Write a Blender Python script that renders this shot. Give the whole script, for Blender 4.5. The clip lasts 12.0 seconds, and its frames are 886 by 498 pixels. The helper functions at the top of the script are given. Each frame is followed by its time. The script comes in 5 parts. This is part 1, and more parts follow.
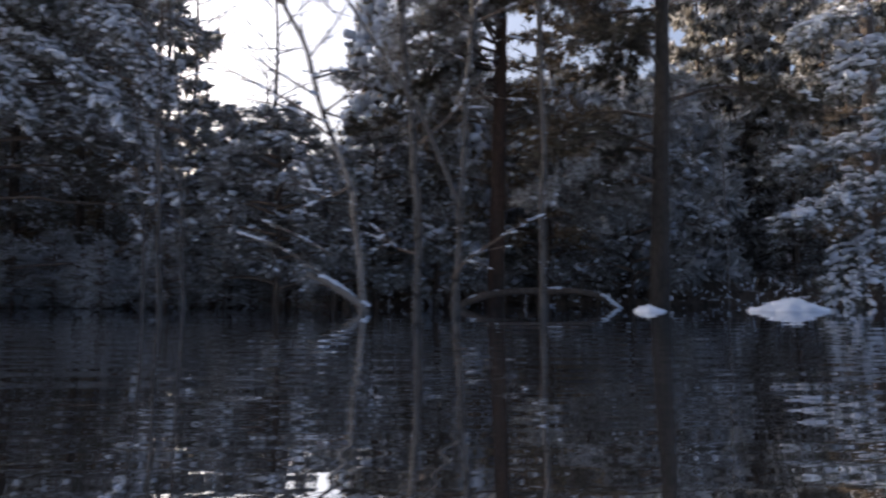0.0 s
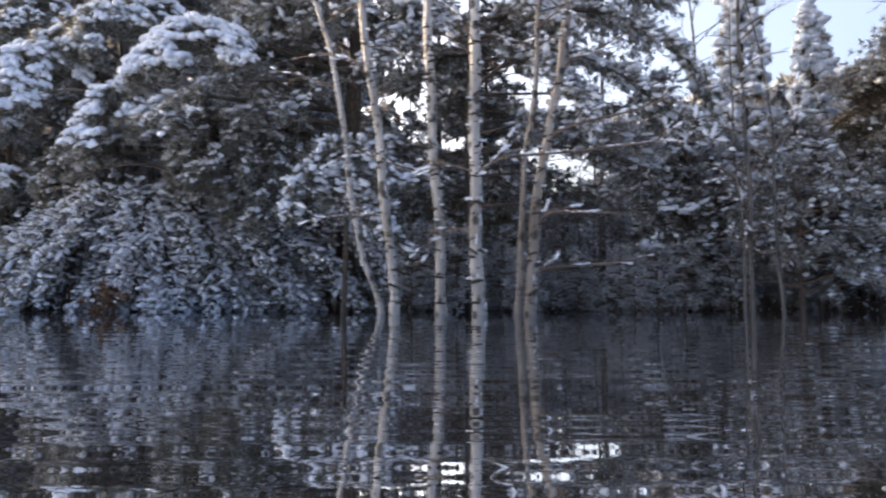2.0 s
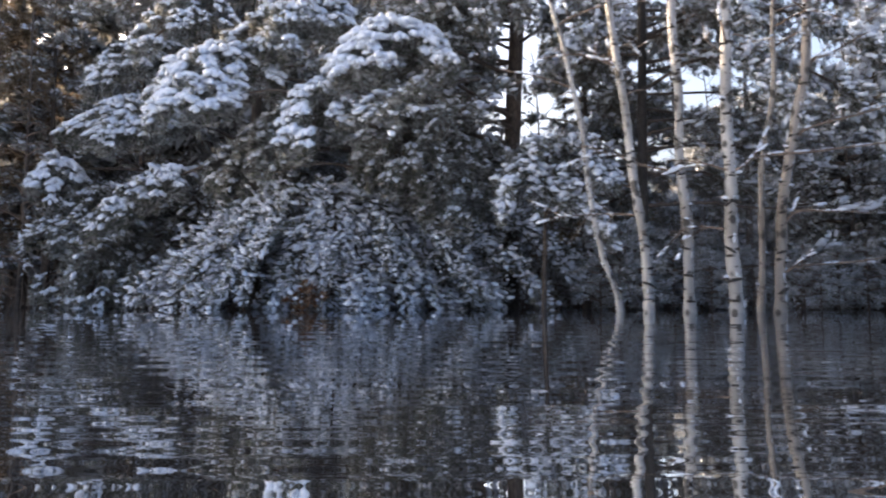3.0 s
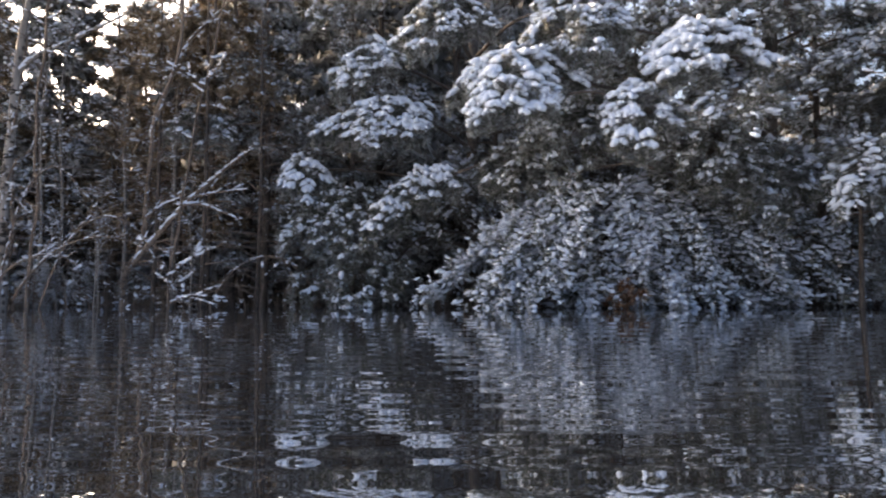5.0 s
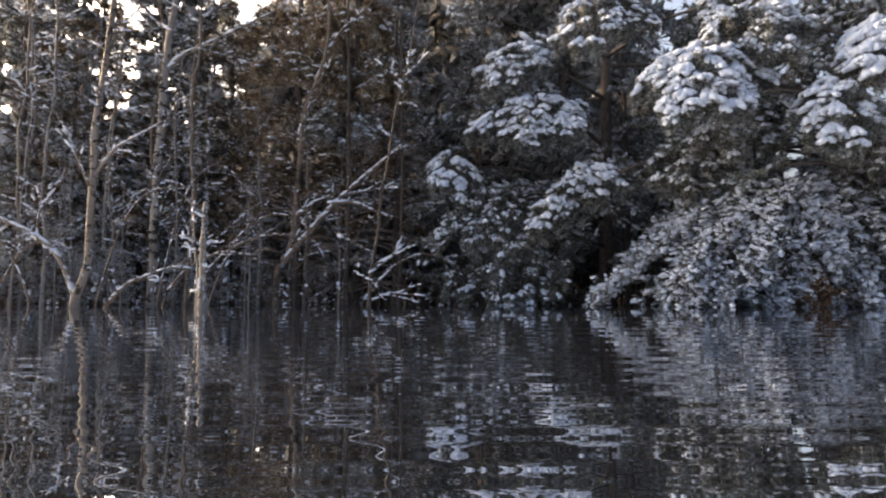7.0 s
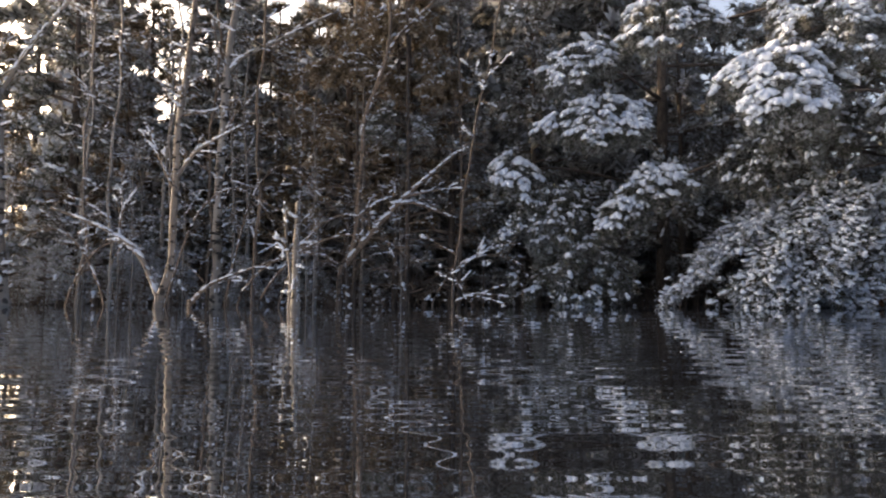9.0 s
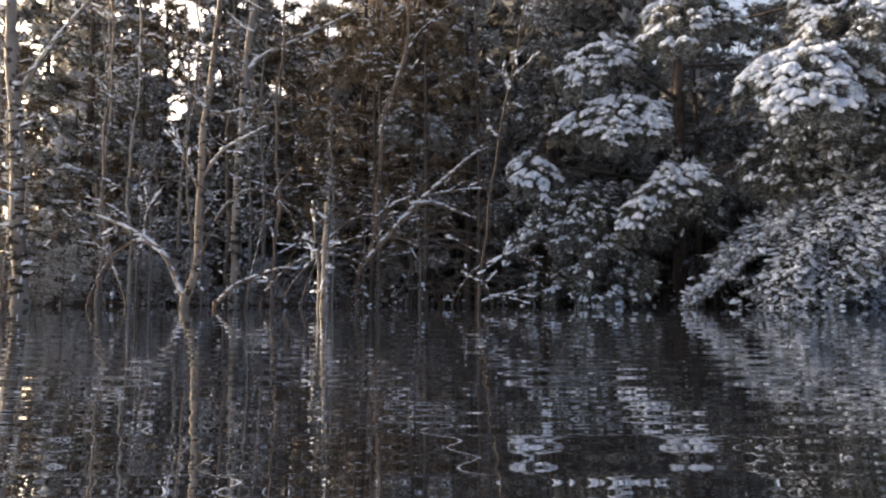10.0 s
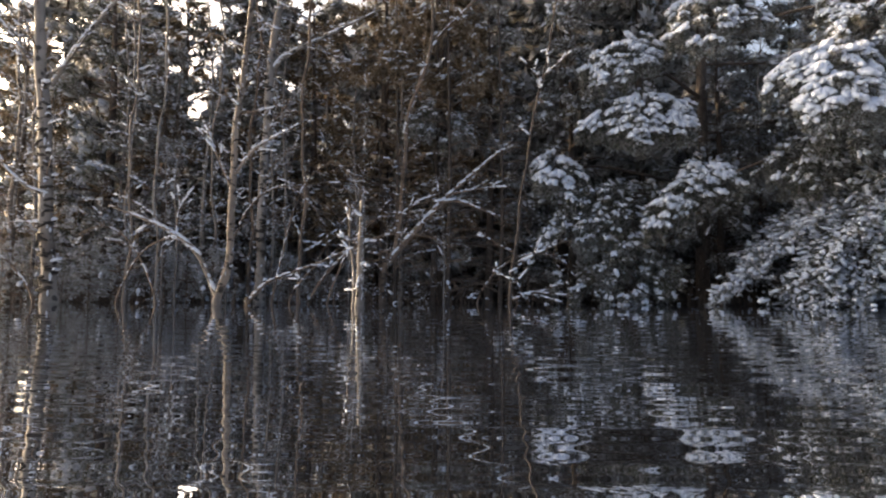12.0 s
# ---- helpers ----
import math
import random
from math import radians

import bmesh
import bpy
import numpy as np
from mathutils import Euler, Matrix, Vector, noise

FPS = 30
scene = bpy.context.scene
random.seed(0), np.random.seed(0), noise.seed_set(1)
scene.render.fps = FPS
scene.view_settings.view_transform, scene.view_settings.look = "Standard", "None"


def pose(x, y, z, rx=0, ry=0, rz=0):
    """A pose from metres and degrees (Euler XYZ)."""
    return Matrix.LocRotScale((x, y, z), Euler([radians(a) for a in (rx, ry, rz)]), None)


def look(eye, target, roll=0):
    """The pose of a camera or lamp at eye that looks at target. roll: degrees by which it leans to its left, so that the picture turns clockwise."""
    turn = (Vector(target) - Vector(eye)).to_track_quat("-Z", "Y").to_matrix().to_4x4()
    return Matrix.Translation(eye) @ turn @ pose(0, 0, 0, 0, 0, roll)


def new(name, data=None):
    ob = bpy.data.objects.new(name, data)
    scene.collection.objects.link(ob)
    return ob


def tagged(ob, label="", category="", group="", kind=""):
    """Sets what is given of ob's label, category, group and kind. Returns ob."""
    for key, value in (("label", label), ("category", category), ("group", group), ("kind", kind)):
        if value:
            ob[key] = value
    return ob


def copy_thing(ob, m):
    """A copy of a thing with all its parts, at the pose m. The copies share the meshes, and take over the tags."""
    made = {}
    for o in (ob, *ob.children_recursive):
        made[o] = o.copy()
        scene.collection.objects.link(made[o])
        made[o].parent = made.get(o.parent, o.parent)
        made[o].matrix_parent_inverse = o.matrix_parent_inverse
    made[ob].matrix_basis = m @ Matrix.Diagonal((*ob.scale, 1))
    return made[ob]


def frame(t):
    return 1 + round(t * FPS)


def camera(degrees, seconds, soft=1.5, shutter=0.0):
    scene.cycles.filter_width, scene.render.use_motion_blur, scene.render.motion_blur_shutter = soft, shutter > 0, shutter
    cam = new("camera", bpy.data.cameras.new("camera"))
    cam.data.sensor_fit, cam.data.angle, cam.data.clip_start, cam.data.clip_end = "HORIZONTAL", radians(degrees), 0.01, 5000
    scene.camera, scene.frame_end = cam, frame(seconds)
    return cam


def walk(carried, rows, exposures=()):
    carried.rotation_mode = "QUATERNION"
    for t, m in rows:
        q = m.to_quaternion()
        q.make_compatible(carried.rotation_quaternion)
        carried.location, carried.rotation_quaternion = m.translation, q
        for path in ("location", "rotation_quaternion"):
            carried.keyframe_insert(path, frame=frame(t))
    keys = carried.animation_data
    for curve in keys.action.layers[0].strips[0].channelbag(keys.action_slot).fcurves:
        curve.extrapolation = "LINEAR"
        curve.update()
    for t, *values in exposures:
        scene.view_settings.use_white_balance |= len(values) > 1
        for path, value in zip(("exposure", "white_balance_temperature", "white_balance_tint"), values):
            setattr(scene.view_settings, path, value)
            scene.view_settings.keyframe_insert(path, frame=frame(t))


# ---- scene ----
cam = camera(66.0, 12.0, soft=2.1, shutter=0.3)
# seconds, place in metres, pitch, lean and yaw in degrees
PATH = [
    (0.0, -0.000, 0.002, 0.080, 4.27, 0.09, -3.27),
    (0.3, -0.905, -0.014, 0.080, 4.33, 0.04, -2.68),
    (0.5, -1.431, -0.015, 0.080, 4.20, 0.04, -3.18),
    (0.7, -1.998, 0.021, 0.080, 3.84, 0.08, -3.01),
    (1.0, -2.849, 0.008, 0.080, 3.99, -0.23, -2.83),
    (1.5, -4.033, 0.009, 0.080, 4.25, -0.15, -2.11),
    (2.0, -4.997, 0.023, 0.080, 4.58, -0.04, -1.61),
    (2.5, -5.969, 0.037, 0.080, 4.30, -0.11, -1.22),
    (3.0, -6.821, 0.023, 0.080, 4.42, -0.04, -1.21),
    (3.5, -7.668, 0.031, 0.080, 4.75, -0.09, -0.90),
    (3.7, -7.984, 0.025, 0.080, 4.69, -0.03, -0.91),
    (5.3, -10.199, -0.042, 0.080, 4.28, 0.12, -0.71),
    (5.5, -10.454, -0.041, 0.080, 4.30, -0.01, -0.54),
    (6.0, -10.943, -0.024, 0.080, 4.17, 0.08, -0.59),
    (6.5, -11.315, -0.014, 0.080, 4.11, -0.01, -0.48),
    (7.0, -11.618, -0.007, 0.080, 4.17, -0.06, -0.35),
    (7.2, -11.714, -0.007, 0.080, 4.23, -0.04, -0.32),
    (8.8, -12.284, -0.002, 0.080, 4.26, -0.10, 0.02),
    (9.0, -12.349, 0.010, 0.080, 4.23, -0.08, 0.01),
    (9.5, -12.481, 0.020, 0.080, 4.25, -0.05, -0.03),
    (10.0, -12.599, 0.017, 0.080, 4.25, -0.03, -0.07),
    (10.5, -12.691, 0.013, 0.080, 4.24, -0.06, 0.07),
    (11.0, -12.752, 0.009, 0.080, 4.23, -0.14, 0.27),
    (11.5, -12.837, 0.001, 0.080, 4.16, -0.14, 0.27),
    (12.0, -12.851, -0.001, 0.080, 4.07, -0.20, 0.27),
]
# seconds, stops, kelvin, tint
EXPO = ((0.0, 1.2, 6100, 14), (0.5, 1.65, 6150, 14), (1.0, 1.8, 6200, 14), (2.0, 2.2, 6400, 13), (2.5, 2.17, 6400, 13), (3.5, 2.26, 6400, 11), (5.5, 1.87, 6550, 12), (9.0, 1.66, 6900, 12), (12.0, 1.56, 6900, 11))
walk(cam, [(t, pose(x, y, z, 90 + pitch, lean, yaw)) for t, x, y, z, pitch, lean, yaw in PATH], exposures=EXPO)

# ---- light ----
SUN = Vector((-0.80, 0.50, 0.36)).normalized()
world = bpy.data.worlds.new("sky")
scene.world = world
world.use_nodes = True
sky = world.node_tree.nodes.new("ShaderNodeTexSky")
sky.sky_type, sky.sun_disc = "NISHITA", False
sky.sun_elevation = math.asin(SUN.z)
sky.sun_rotation = math.atan2(SUN.x, SUN.y)
sky.air_density, sky.dust_density, sky.ozone_density = 0.85, 10.0, 1.0
world.node_tree.nodes["Background"].inputs["Strength"].default_value = 0.15
world.node_tree.links.new(sky.outputs[0], world.node_tree.nodes["Background"].inputs["Color"])
sun_data = bpy.data.lights.new("sun", "SUN")
sun_data.energy, sun_data.angle, sun_data.color = 3.2, radians(0.6), (1.0, 0.74, 0.48)
sun = new("sun", sun_data)
sun.matrix_world = look(SUN * 60, (0, 0, 0))


# ---- materials ----
def material(name):
    m = bpy.data.materials.new(name)
    m.use_nodes = True
    nt = m.node_tree
    return m, nt, nt.nodes["Principled BSDF"]


def node(nt, kind, **values):
    n = nt.nodes.new("ShaderNode" + kind)
    for key, value in values.items():
        n.inputs[key].default_value = value
    return n


def coords(nt, scale, space="Object"):
    c = node(nt, "TexCoord")
    mp = node(nt, "Mapping", Scale=scale)
    nt.links.new(c.outputs[space], mp.inputs["Vector"])
    return mp.outputs[0]


def ramp(nt, fac, *stops):
    r = nt.nodes.new("ShaderNodeValToRGB")
    while len(r.color_ramp.elements) < len(stops):
        r.color_ramp.elements.new(0.5)
    for e, (at, colour) in zip(r.color_ramp.elements, stops):
        e.position, e.color = at, (*colour, 1)
    nt.links.new(fac, r.inputs[0])
    return r.outputs[0]


def mixed(nt, fac, a, b, how="MIX"):
    x = nt.nodes.new("ShaderNodeMix")
    x.data_type, x.blend_type = "RGBA", how
    for socket, value in ((x.inputs[0], fac), (x.inputs[6], a), (x.inputs[7], b)):
        if isinstance(value, (int, float)):
            socket.default_value = value
        elif isinstance(value, tuple):
            socket.default_value = (*value, 1)
        else:
            nt.links.new(value, socket)
    return x.outputs[2]


def bumped(nt, bsdf, height, strength, distance):
    b = node(nt, "Bump", Strength=strength, Distance=distance)
    nt.links.new(height, b.inputs["Height"])
    nt.links.new(b.outputs[0], bsdf.inputs["Normal"])


def snow_material():
    m, nt, p = material("snow")
    big = node(nt, "TexNoise", Scale=5.0, Detail=3.0)
    fine = node(nt, "TexNoise", Scale=90.0, Detail=4.0)
    v = coords(nt, (1, 1, 1))
    for n in (big, fine):
        nt.links.new(v, n.inputs["Vector"])
    c = ramp(nt, big.outputs["Fac"], (0.3, (0.49, 0.55, 0.65)), (0.7, (0.62, 0.67, 0.75)))
    nt.links.new(c, p.inputs["Base Color"])
    p.inputs["Roughness"].default_value = 0.75
    p.inputs["Specular IOR Level"].default_value = 0.25
    bumped(nt, p, fine.outputs["Fac"], 0.5, 0.006)
    return m


def bark_birch(name, light, warm):
    m, nt, p = material(name)
    marks = node(nt, "TexNoise", Scale=1.0, Detail=3.0, Roughness=0.6)
    nt.links.new(coords(nt, (17, 17, 30)), marks.inputs["Vector"])
    scars = node(nt, "TexVoronoi", Scale=1.0, Randomness=1.0)
    nt.links.new(coords(nt, (11, 11, 9)), scars.inputs["Vector"])
    tone = node(nt, "TexNoise", Scale=2.5, Detail=4.0)
    nt.links.new(coords(nt, (1, 1, 0.6)), tone.inputs["Vector"])
    base = ramp(nt, tone.outputs["Fac"], (0.35, warm), (0.62, light))
    dark = ramp(nt, marks.outputs["Fac"], (0.28, (0.2, 0.18, 0.16)), (0.40, (1, 1, 1)))
    scar = ramp(nt, scars.outputs["Distance"], (0.24, (0.05, 0.045, 0.04)), (0.36, (1, 1, 1)))
    c = mixed(nt, 0.9, mixed(nt, 1.0, base, dark, "MULTIPLY"), scar, "MULTIPLY")
    nt.links.new(c, p.inputs["Base Color"])
    p.inputs["Roughness"].default_value = 0.7
    bumped(nt, p, marks.outputs["Fac"], 0.5, 0.006)
    return m


def bark_dark(name, low, high):
    m, nt, p = material(name)
    plates = node(nt, "TexVoronoi", Scale=1.0)
    plates.feature = "DISTANCE_TO_EDGE"
    nt.links.new(coords(nt, (26, 26, 8)), plates.inputs["Vector"])
    tone = node(nt, "TexNoise", Scale=6.0, Detail=5.0)
    nt.links.new(coords(nt, (1, 1, 0.4)), tone.inputs["Vector"])
    c = ramp(nt, tone.outputs["Fac"], (0.3, low), (0.7, high))
    crack = ramp(nt, plates.outputs["Distance"], (0.0, (0.3, 0.28, 0.26)), (0.16, (1, 1, 1)))
    nt.links.new(mixed(nt, 0.8, c, crack, "MULTIPLY"), p.inputs["Base Color"])
    p.inputs["Roughness"].default_value = 0.85
    bumped(nt, p, plates.outputs["Distance"], 0.8, 0.012)
    return m


def leaf_material(name, a, b, rime=(0.36, 0.37, 0.39), frost=0.34):
    m, nt, p = material(name)
    g = node(nt, "NewGeometry")
    n = node(nt, "TexNoise", Scale=1.7, Detail=3.0)
    nt.links.new(coords(nt, (1, 1, 1)), n.inputs["Vector"])
    # a share of needles carries rime, raised so that it stands for haze too
    c = ramp(nt, g.outputs["Random Per Island"], (0.0, a), (0.95 - frost, b), (1.0 - frost, rime), (1.0, rime))
    shade = ramp(nt, n.outputs["Fac"], (0.35, (0.62, 0.60, 0.55)), (0.65, (1, 1, 1)))
    colour = mixed(nt, 1.0, c, shade, "MULTIPLY")
    nt.links.new(colour, p.inputs["Base Color"])
    thin = node(nt, "BsdfTranslucent")
    nt.links.new(colour, thin.inputs["Color"])
    mix = node(nt, "MixShader", Fac=0.35)
    nt.links.new(p.outputs[0], mix.inputs[1])
    nt.links.new(thin.outputs[0], mix.inputs[2])
    nt.links.new(mix.outputs[0], nt.nodes["Material Output"].inputs["Surface"])
    p.inputs["Roughness"].default_value = 0.6
    p.inputs["Specular IOR Level"].default_value = 0.3
    return m


def water_material():
    m, nt, p = material("still_water")
    p.inputs["Base Color"].default_value = (0.022, 0.026, 0.036, 1)
    p.inputs["Roughness"].default_value = 0.5
    p.inputs["Specular IOR Level"].default_value = 0.0
    gloss = node(nt, "BsdfGlossy", Roughness=0.0)
    gloss.inputs["Color"].default_value = (0.93, 0.95, 0.97, 1)
    place = node(nt, "TexCoord")
    split = node(nt, "SeparateXYZ")
    nt.links.new(place.outputs["Object"], split.inputs[0])

    def fade(y0, y1, a, b):
        r = node(nt, "MapRange")
        for key, value in (("From Min", y0), ("From Max", y1), ("To Min", a), ("To Max", b)):
            r.inputs[key].default_value = value
        nt.links.new(split.outputs["Y"], r.inputs["Value"])
        return r.outputs[0]

    def times(a, b):
        n = node(nt, "Math")
        n.operation = "MULTIPLY"
        nt.links.new(a, n.inputs[0])
        if isinstance(b, float):
            n.inputs[1].default_value = b
        else:
            nt.links.new(b, n.inputs[1])
        return n.outputs[0]

    # long-crested wavelets: short ones fade out toward the shore, where only slow long ones run; fitted to ripple
    # spacing in the camera's view
    layers = []
    for length, slope, y0, y1, y2, y3 in WAVES:
        w = node(nt, "TexWave", Scale=0.314 / length, Distortion=2.2, Detail=1.0)
        w.bands_direction = "Y"
        w.inputs["Detail Scale"].default_value = 0.6
        nt.links.new(coords(nt, (0.03 / length ** 0.5, 1.0, 1)), w.inputs["Vector"])
        layers.append((w, times(times(fade(y0, y1, 0.0, 1.0), fade(y2, y3, 1.0, 0.0)), slope * length / math.pi)))
    swell = node(nt, "TexNoise", Scale=1.0, Detail=0.0)
    nt.links.new(coords(nt, (0.5, 4.5, 1)), swell.inputs["Vector"])
    layers.append((swell, times(fade(0.45, 1.3, 1.0, 0.0), SWELL)))
    ripple = node(nt, "TexNoise", Scale=1.0, Detail=0.0)
    nt.links.new(coords(nt, (0.8, 12.0, 1)), ripple.inputs["Vector"])
    layers.append((ripple, times(fade(0.3, 0.9, 1.0, 0.0), RIPPLE)))
    under = None
    for tex, height in layers:
        b = node(nt, "Bump", Strength=1.0)
        nt.links.new(height, b.inputs["Distance"])
        nt.links.new(tex.outputs["Fac"], b.inputs["Height"])
        if under:
            nt.links.new(under.outputs[0], b.inputs["Normal"])
        under = b
    nt.links.new(under.outputs[0], gloss.inputs["Normal"])
    mix = node(nt, "MixShader", Fac=0.88)
    nt.links.new(p.outputs[0], mix.inputs[1])
    nt.links.new(gloss.outputs[0], mix.inputs[2])
    nt.links.new(mix.outputs[0], nt.nodes["Material Output"].inputs["Surface"])
    return m


def ground_material():
    m, nt, p = material("snowy_forest_floor")
    n = node(nt, "TexNoise", Scale=1.6, Detail=6.0, Roughness=0.65)
    nt.links.new(coords(nt, (1, 1, 1)), n.inputs["Vector"])
    c = ramp(nt, n.outputs["Fac"], (0.48, (0.045, 0.037, 0.028)), (0.60, (0.12, 0.11, 0.10)), (0.70, (0.6, 0.62, 0.65)))
    nt.links.new(c, p.inputs["Base Color"])
    p.inputs["Roughness"].default_value = 0.9
    bumped(nt, p, n.outputs["Fac"], 0.7, 0.08)
    return m


SWELL, RIPPLE = 0.0018, 0.0008
# wavelength in metres, steepness, and the stretch from the open water to the shore on which it runs, set to suit the
# camera's view
WAVES = ((0.045, 0.008, -9.0, -8.0, 0.5, 0.8), (0.10, 0.013, 0.4, 0.7, 0.9, 1.4), (0.22, 0.007, 0.8, 1.2, 1.6, 2.4), (0.55, 0.0024, 1.4, 2.2, 3.2, 4.5), (1.3, 0.0009, 2.8, 4.0, 20.0, 30.0))
SNOW = snow_material()
SCAR = bark_dark("scar_bark", (0.012, 0.011, 0.010), (0.045, 0.038, 0.032))
BIRCH = bark_birch("birch_bark", (0.31, 0.315, 0.325), (0.15, 0.145, 0.14))
BIRCH_GREY = bark_birch("grey_birch_bark", (0.21, 0.198, 0.188), (0.11, 0.095, 0.082))
RED_BIRCH = bark_birch("reddish_birch_bark", (0.195, 0.168, 0.146), (0.11, 0.088, 0.072))
PINE_BARK = bark_dark("pine_bark", (0.045, 0.037, 0.032), (0.11, 0.085, 0.068))
RED_BARK = bark_dark("red_pine_bark", (0.026, 0.017, 0.013), (0.065, 0.036, 0.024))
# near-black pine bark, darker than PINE_BARK
BLACK_BARK = bark_dark("black_pine_bark", (0.016, 0.014, 0.013), (0.045, 0.038, 0.033))
# birch bark darkened: deep shade put into its colour; the dark saplings share it
BIRCH_SHADED = bark_birch("shaded_birch_bark", (0.088, 0.084, 0.082), (0.048, 0.044, 0.042))
TWIG = bark_dark("twig_bark", (0.085, 0.064, 0.050), (0.19, 0.145, 0.112))
NEEDLE = leaf_material("pine_needles", (0.095, 0.105, 0.088), (0.19, 0.195, 0.165), (0.42, 0.44, 0.47), 0.42)
# needles paled, with more rime, so that their colour stands for mist
NEEDLE_HAZE = leaf_material("hazed_needles", (0.125, 0.13, 0.128), (0.24, 0.24, 0.235), (0.45, 0.47, 0.50), 0.48)
# darker needles with little rime: the deep shade is put into their colour
NEEDLE_SHADED = leaf_material("shaded_needles", (0.040, 0.040, 0.030), (0.085, 0.075, 0.052), (0.18, 0.17, 0.16), 0.20)
# hoarfrost, painted brighter to stand for haze and missing light in the wood
FROST_HAZE = leaf_material("frosted_hazed_twigs", (0.20, 0.21, 0.22), (0.34, 0.355, 0.37), (0.54, 0.57, 0.62), 0.5)
RUST = leaf_material("rusty_leaves", (0.12, 0.06, 0.03), (0.24, 0.12, 0.06), (0.35, 0.26, 0.2), 0.3)
# brownish spruce needles with warm low sunlight put into their colour
NEEDLE_SUNLIT = leaf_material("sunlit_needles", (0.12, 0.10, 0.065), (0.25, 0.20, 0.13), (0.46, 0.43, 0.39), 0.4)
BROWN = leaf_material("withered_leaves", (0.125, 0.092, 0.058), (0.25, 0.185, 0.115), (0.42, 0.37, 0.31), 0.36)
WATER = water_material()
FLOOR = ground_material()


# ---- mesh tools ----
UP = np.array((0.0, 0.0, 1.0))
BED = -0.3


JOINED = ("bark_scar", "snow", "foliage", "crown", "brushwood", "crown_wood")


class Buf:
    """Triangles and quads gathered in world metres, made into one mesh."""

    def __init__(self):
        self.v, self.t, self.q, self.n = [], [], [], 0

    def add(self, v, t=None, q=None):
        self.v.append(np.asarray(v, float))
        if t is not None and len(t):
            self.t.append(np.asarray(t) + self.n)
        if q is not None and len(q):
            self.q.append(np.asarray(q) + self.n)
        self.n += len(v)

    def scatter(self, template, mats, locs):
        tv, tt, tq = template
        k = len(locs)
        if not k:
            return
        v = (np.einsum("nij,vj->nvi", mats, tv) + locs[:, None, :]).reshape(-1, 3)
        off = (np.arange(k) * len(tv))[:, None, None]
        self.add(v, (tt[None] + off).reshape(-1, 3) if len(tt) else None, (tq[None] + off).reshape(-1, 4) if len(tq) else None)

    def mesh(self, name, origin):
        v = np.concatenate(self.v) - np.array(origin)
        t = np.concatenate(self.t) if self.t else np.zeros((0, 3), int)
        q = np.concatenate(self.q) if self.q else np.zeros((0, 4), int)
        me = bpy.data.meshes.new(name)
        me.vertices.add(len(v))
        me.vertices.foreach_set("co", v.astype(np.float32).ravel())
        loops = np.concatenate((t.ravel(), q.ravel())).astype(np.int32)
        me.loops.add(len(loops))
        me.loops.foreach_set("vertex_index", loops)
        starts = np.concatenate((np.arange(len(t)) * 3, len(t) * 3 + np.arange(len(q)) * 4)).astype(np.int32)
        me.polygons.add(len(starts))
        me.polygons.foreach_set("loop_start", starts)
        me.polygons.foreach_set("use_smooth", np.ones(len(starts), bool))
        me.update(calc_edges=True)
        return me


def part(name, buf, mat, parent, label=""):
    """One mesh object under a thing or a part."""
    if not buf.n:
        return None
    base = parent
    at = Vector((0, 0, 0))
    while base is not None:
        at += base.location
        base = base.parent
    me = buf.mesh(name, at)
    me.materials.append(mat)
    ob = new(name, me)
    ob.parent = parent
    if name in JOINED:
        ob["kind"] = "stuff"
    return tagged(ob, label) if label else ob


def thing(name, x, y, z, label, category, group=""):
    ob = new(name)
    ob.empty_display_size = 0.2
    ob.location = (x, y, z)
    return tagged(ob, label, category, group)


def unit(a):
    return a / np.maximum(np.linalg.norm(a, axis=-1, keepdims=True), 1e-9)


def curve(points, n):
    """A smooth line of n points through the given ones."""
    p = np.asarray(points, float)
    if len(p) == 2:
        return p[0] + np.linspace(0, 1, n)[:, None] * (p[1] - p[0])
    e = np.vstack((2 * p[0] - p[1], p, 2 * p[-1] - p[-2]))
    u = np.linspace(0, len(p) - 1 - 1e-6, n)
    i = u.astype(int)
    f = (u - i)[:, None]
    a, b, c, d = e[i], e[i + 1], e[i + 2], e[i + 3]
    return 0.5 * (2 * b + (c - a) * f + (2 * a - 5 * b + 4 * c - d) * f ** 2 + (3 * b - a - 3 * c + d) * f ** 3)


def tube(buf, line, radii, seg=8, rough=0.0, rng=None):
    line = np.asarray(line, float)
    n = len(line)
    radii = np.broadcast_to(np.asarray(radii, float), (n,))
    tan = unit(np.gradient(line, axis=0))
    ref = np.where(np.abs(tan[:, 2:3]) > 0.9, np.array((1.0, 0, 0)), UP)
    side = unit(np.cross(tan, ref))
    up = np.cross(side, tan)
    a = np.linspace(0, 2 * np.pi, seg, endpoint=False)
    ring = np.cos(a)[None, :, None] * side[:, None] + np.sin(a)[None, :, None] * up[:, None]
    r = radii[:, None, None] * np.ones((n, seg, 1))
    if rough:
        r = r * (1 + rough * rng.normal(size=(n, seg, 1)))
    v = (line[:, None] + ring * r).reshape(-1, 3)
    i, j = np.meshgrid(np.arange(n - 1), np.arange(seg), indexing="ij")
    i, j = i.ravel(), j.ravel()
    k = (j + 1) % seg
    buf.add(np.vstack((v, line[-1:])), [(n * seg, (n - 1) * seg + b, (n - 1) * seg + (b + 1) % seg) for b in range(seg)],
            np.stack((i * seg + j, i * seg + k, (i + 1) * seg + k, (i + 1) * seg + j), 1))


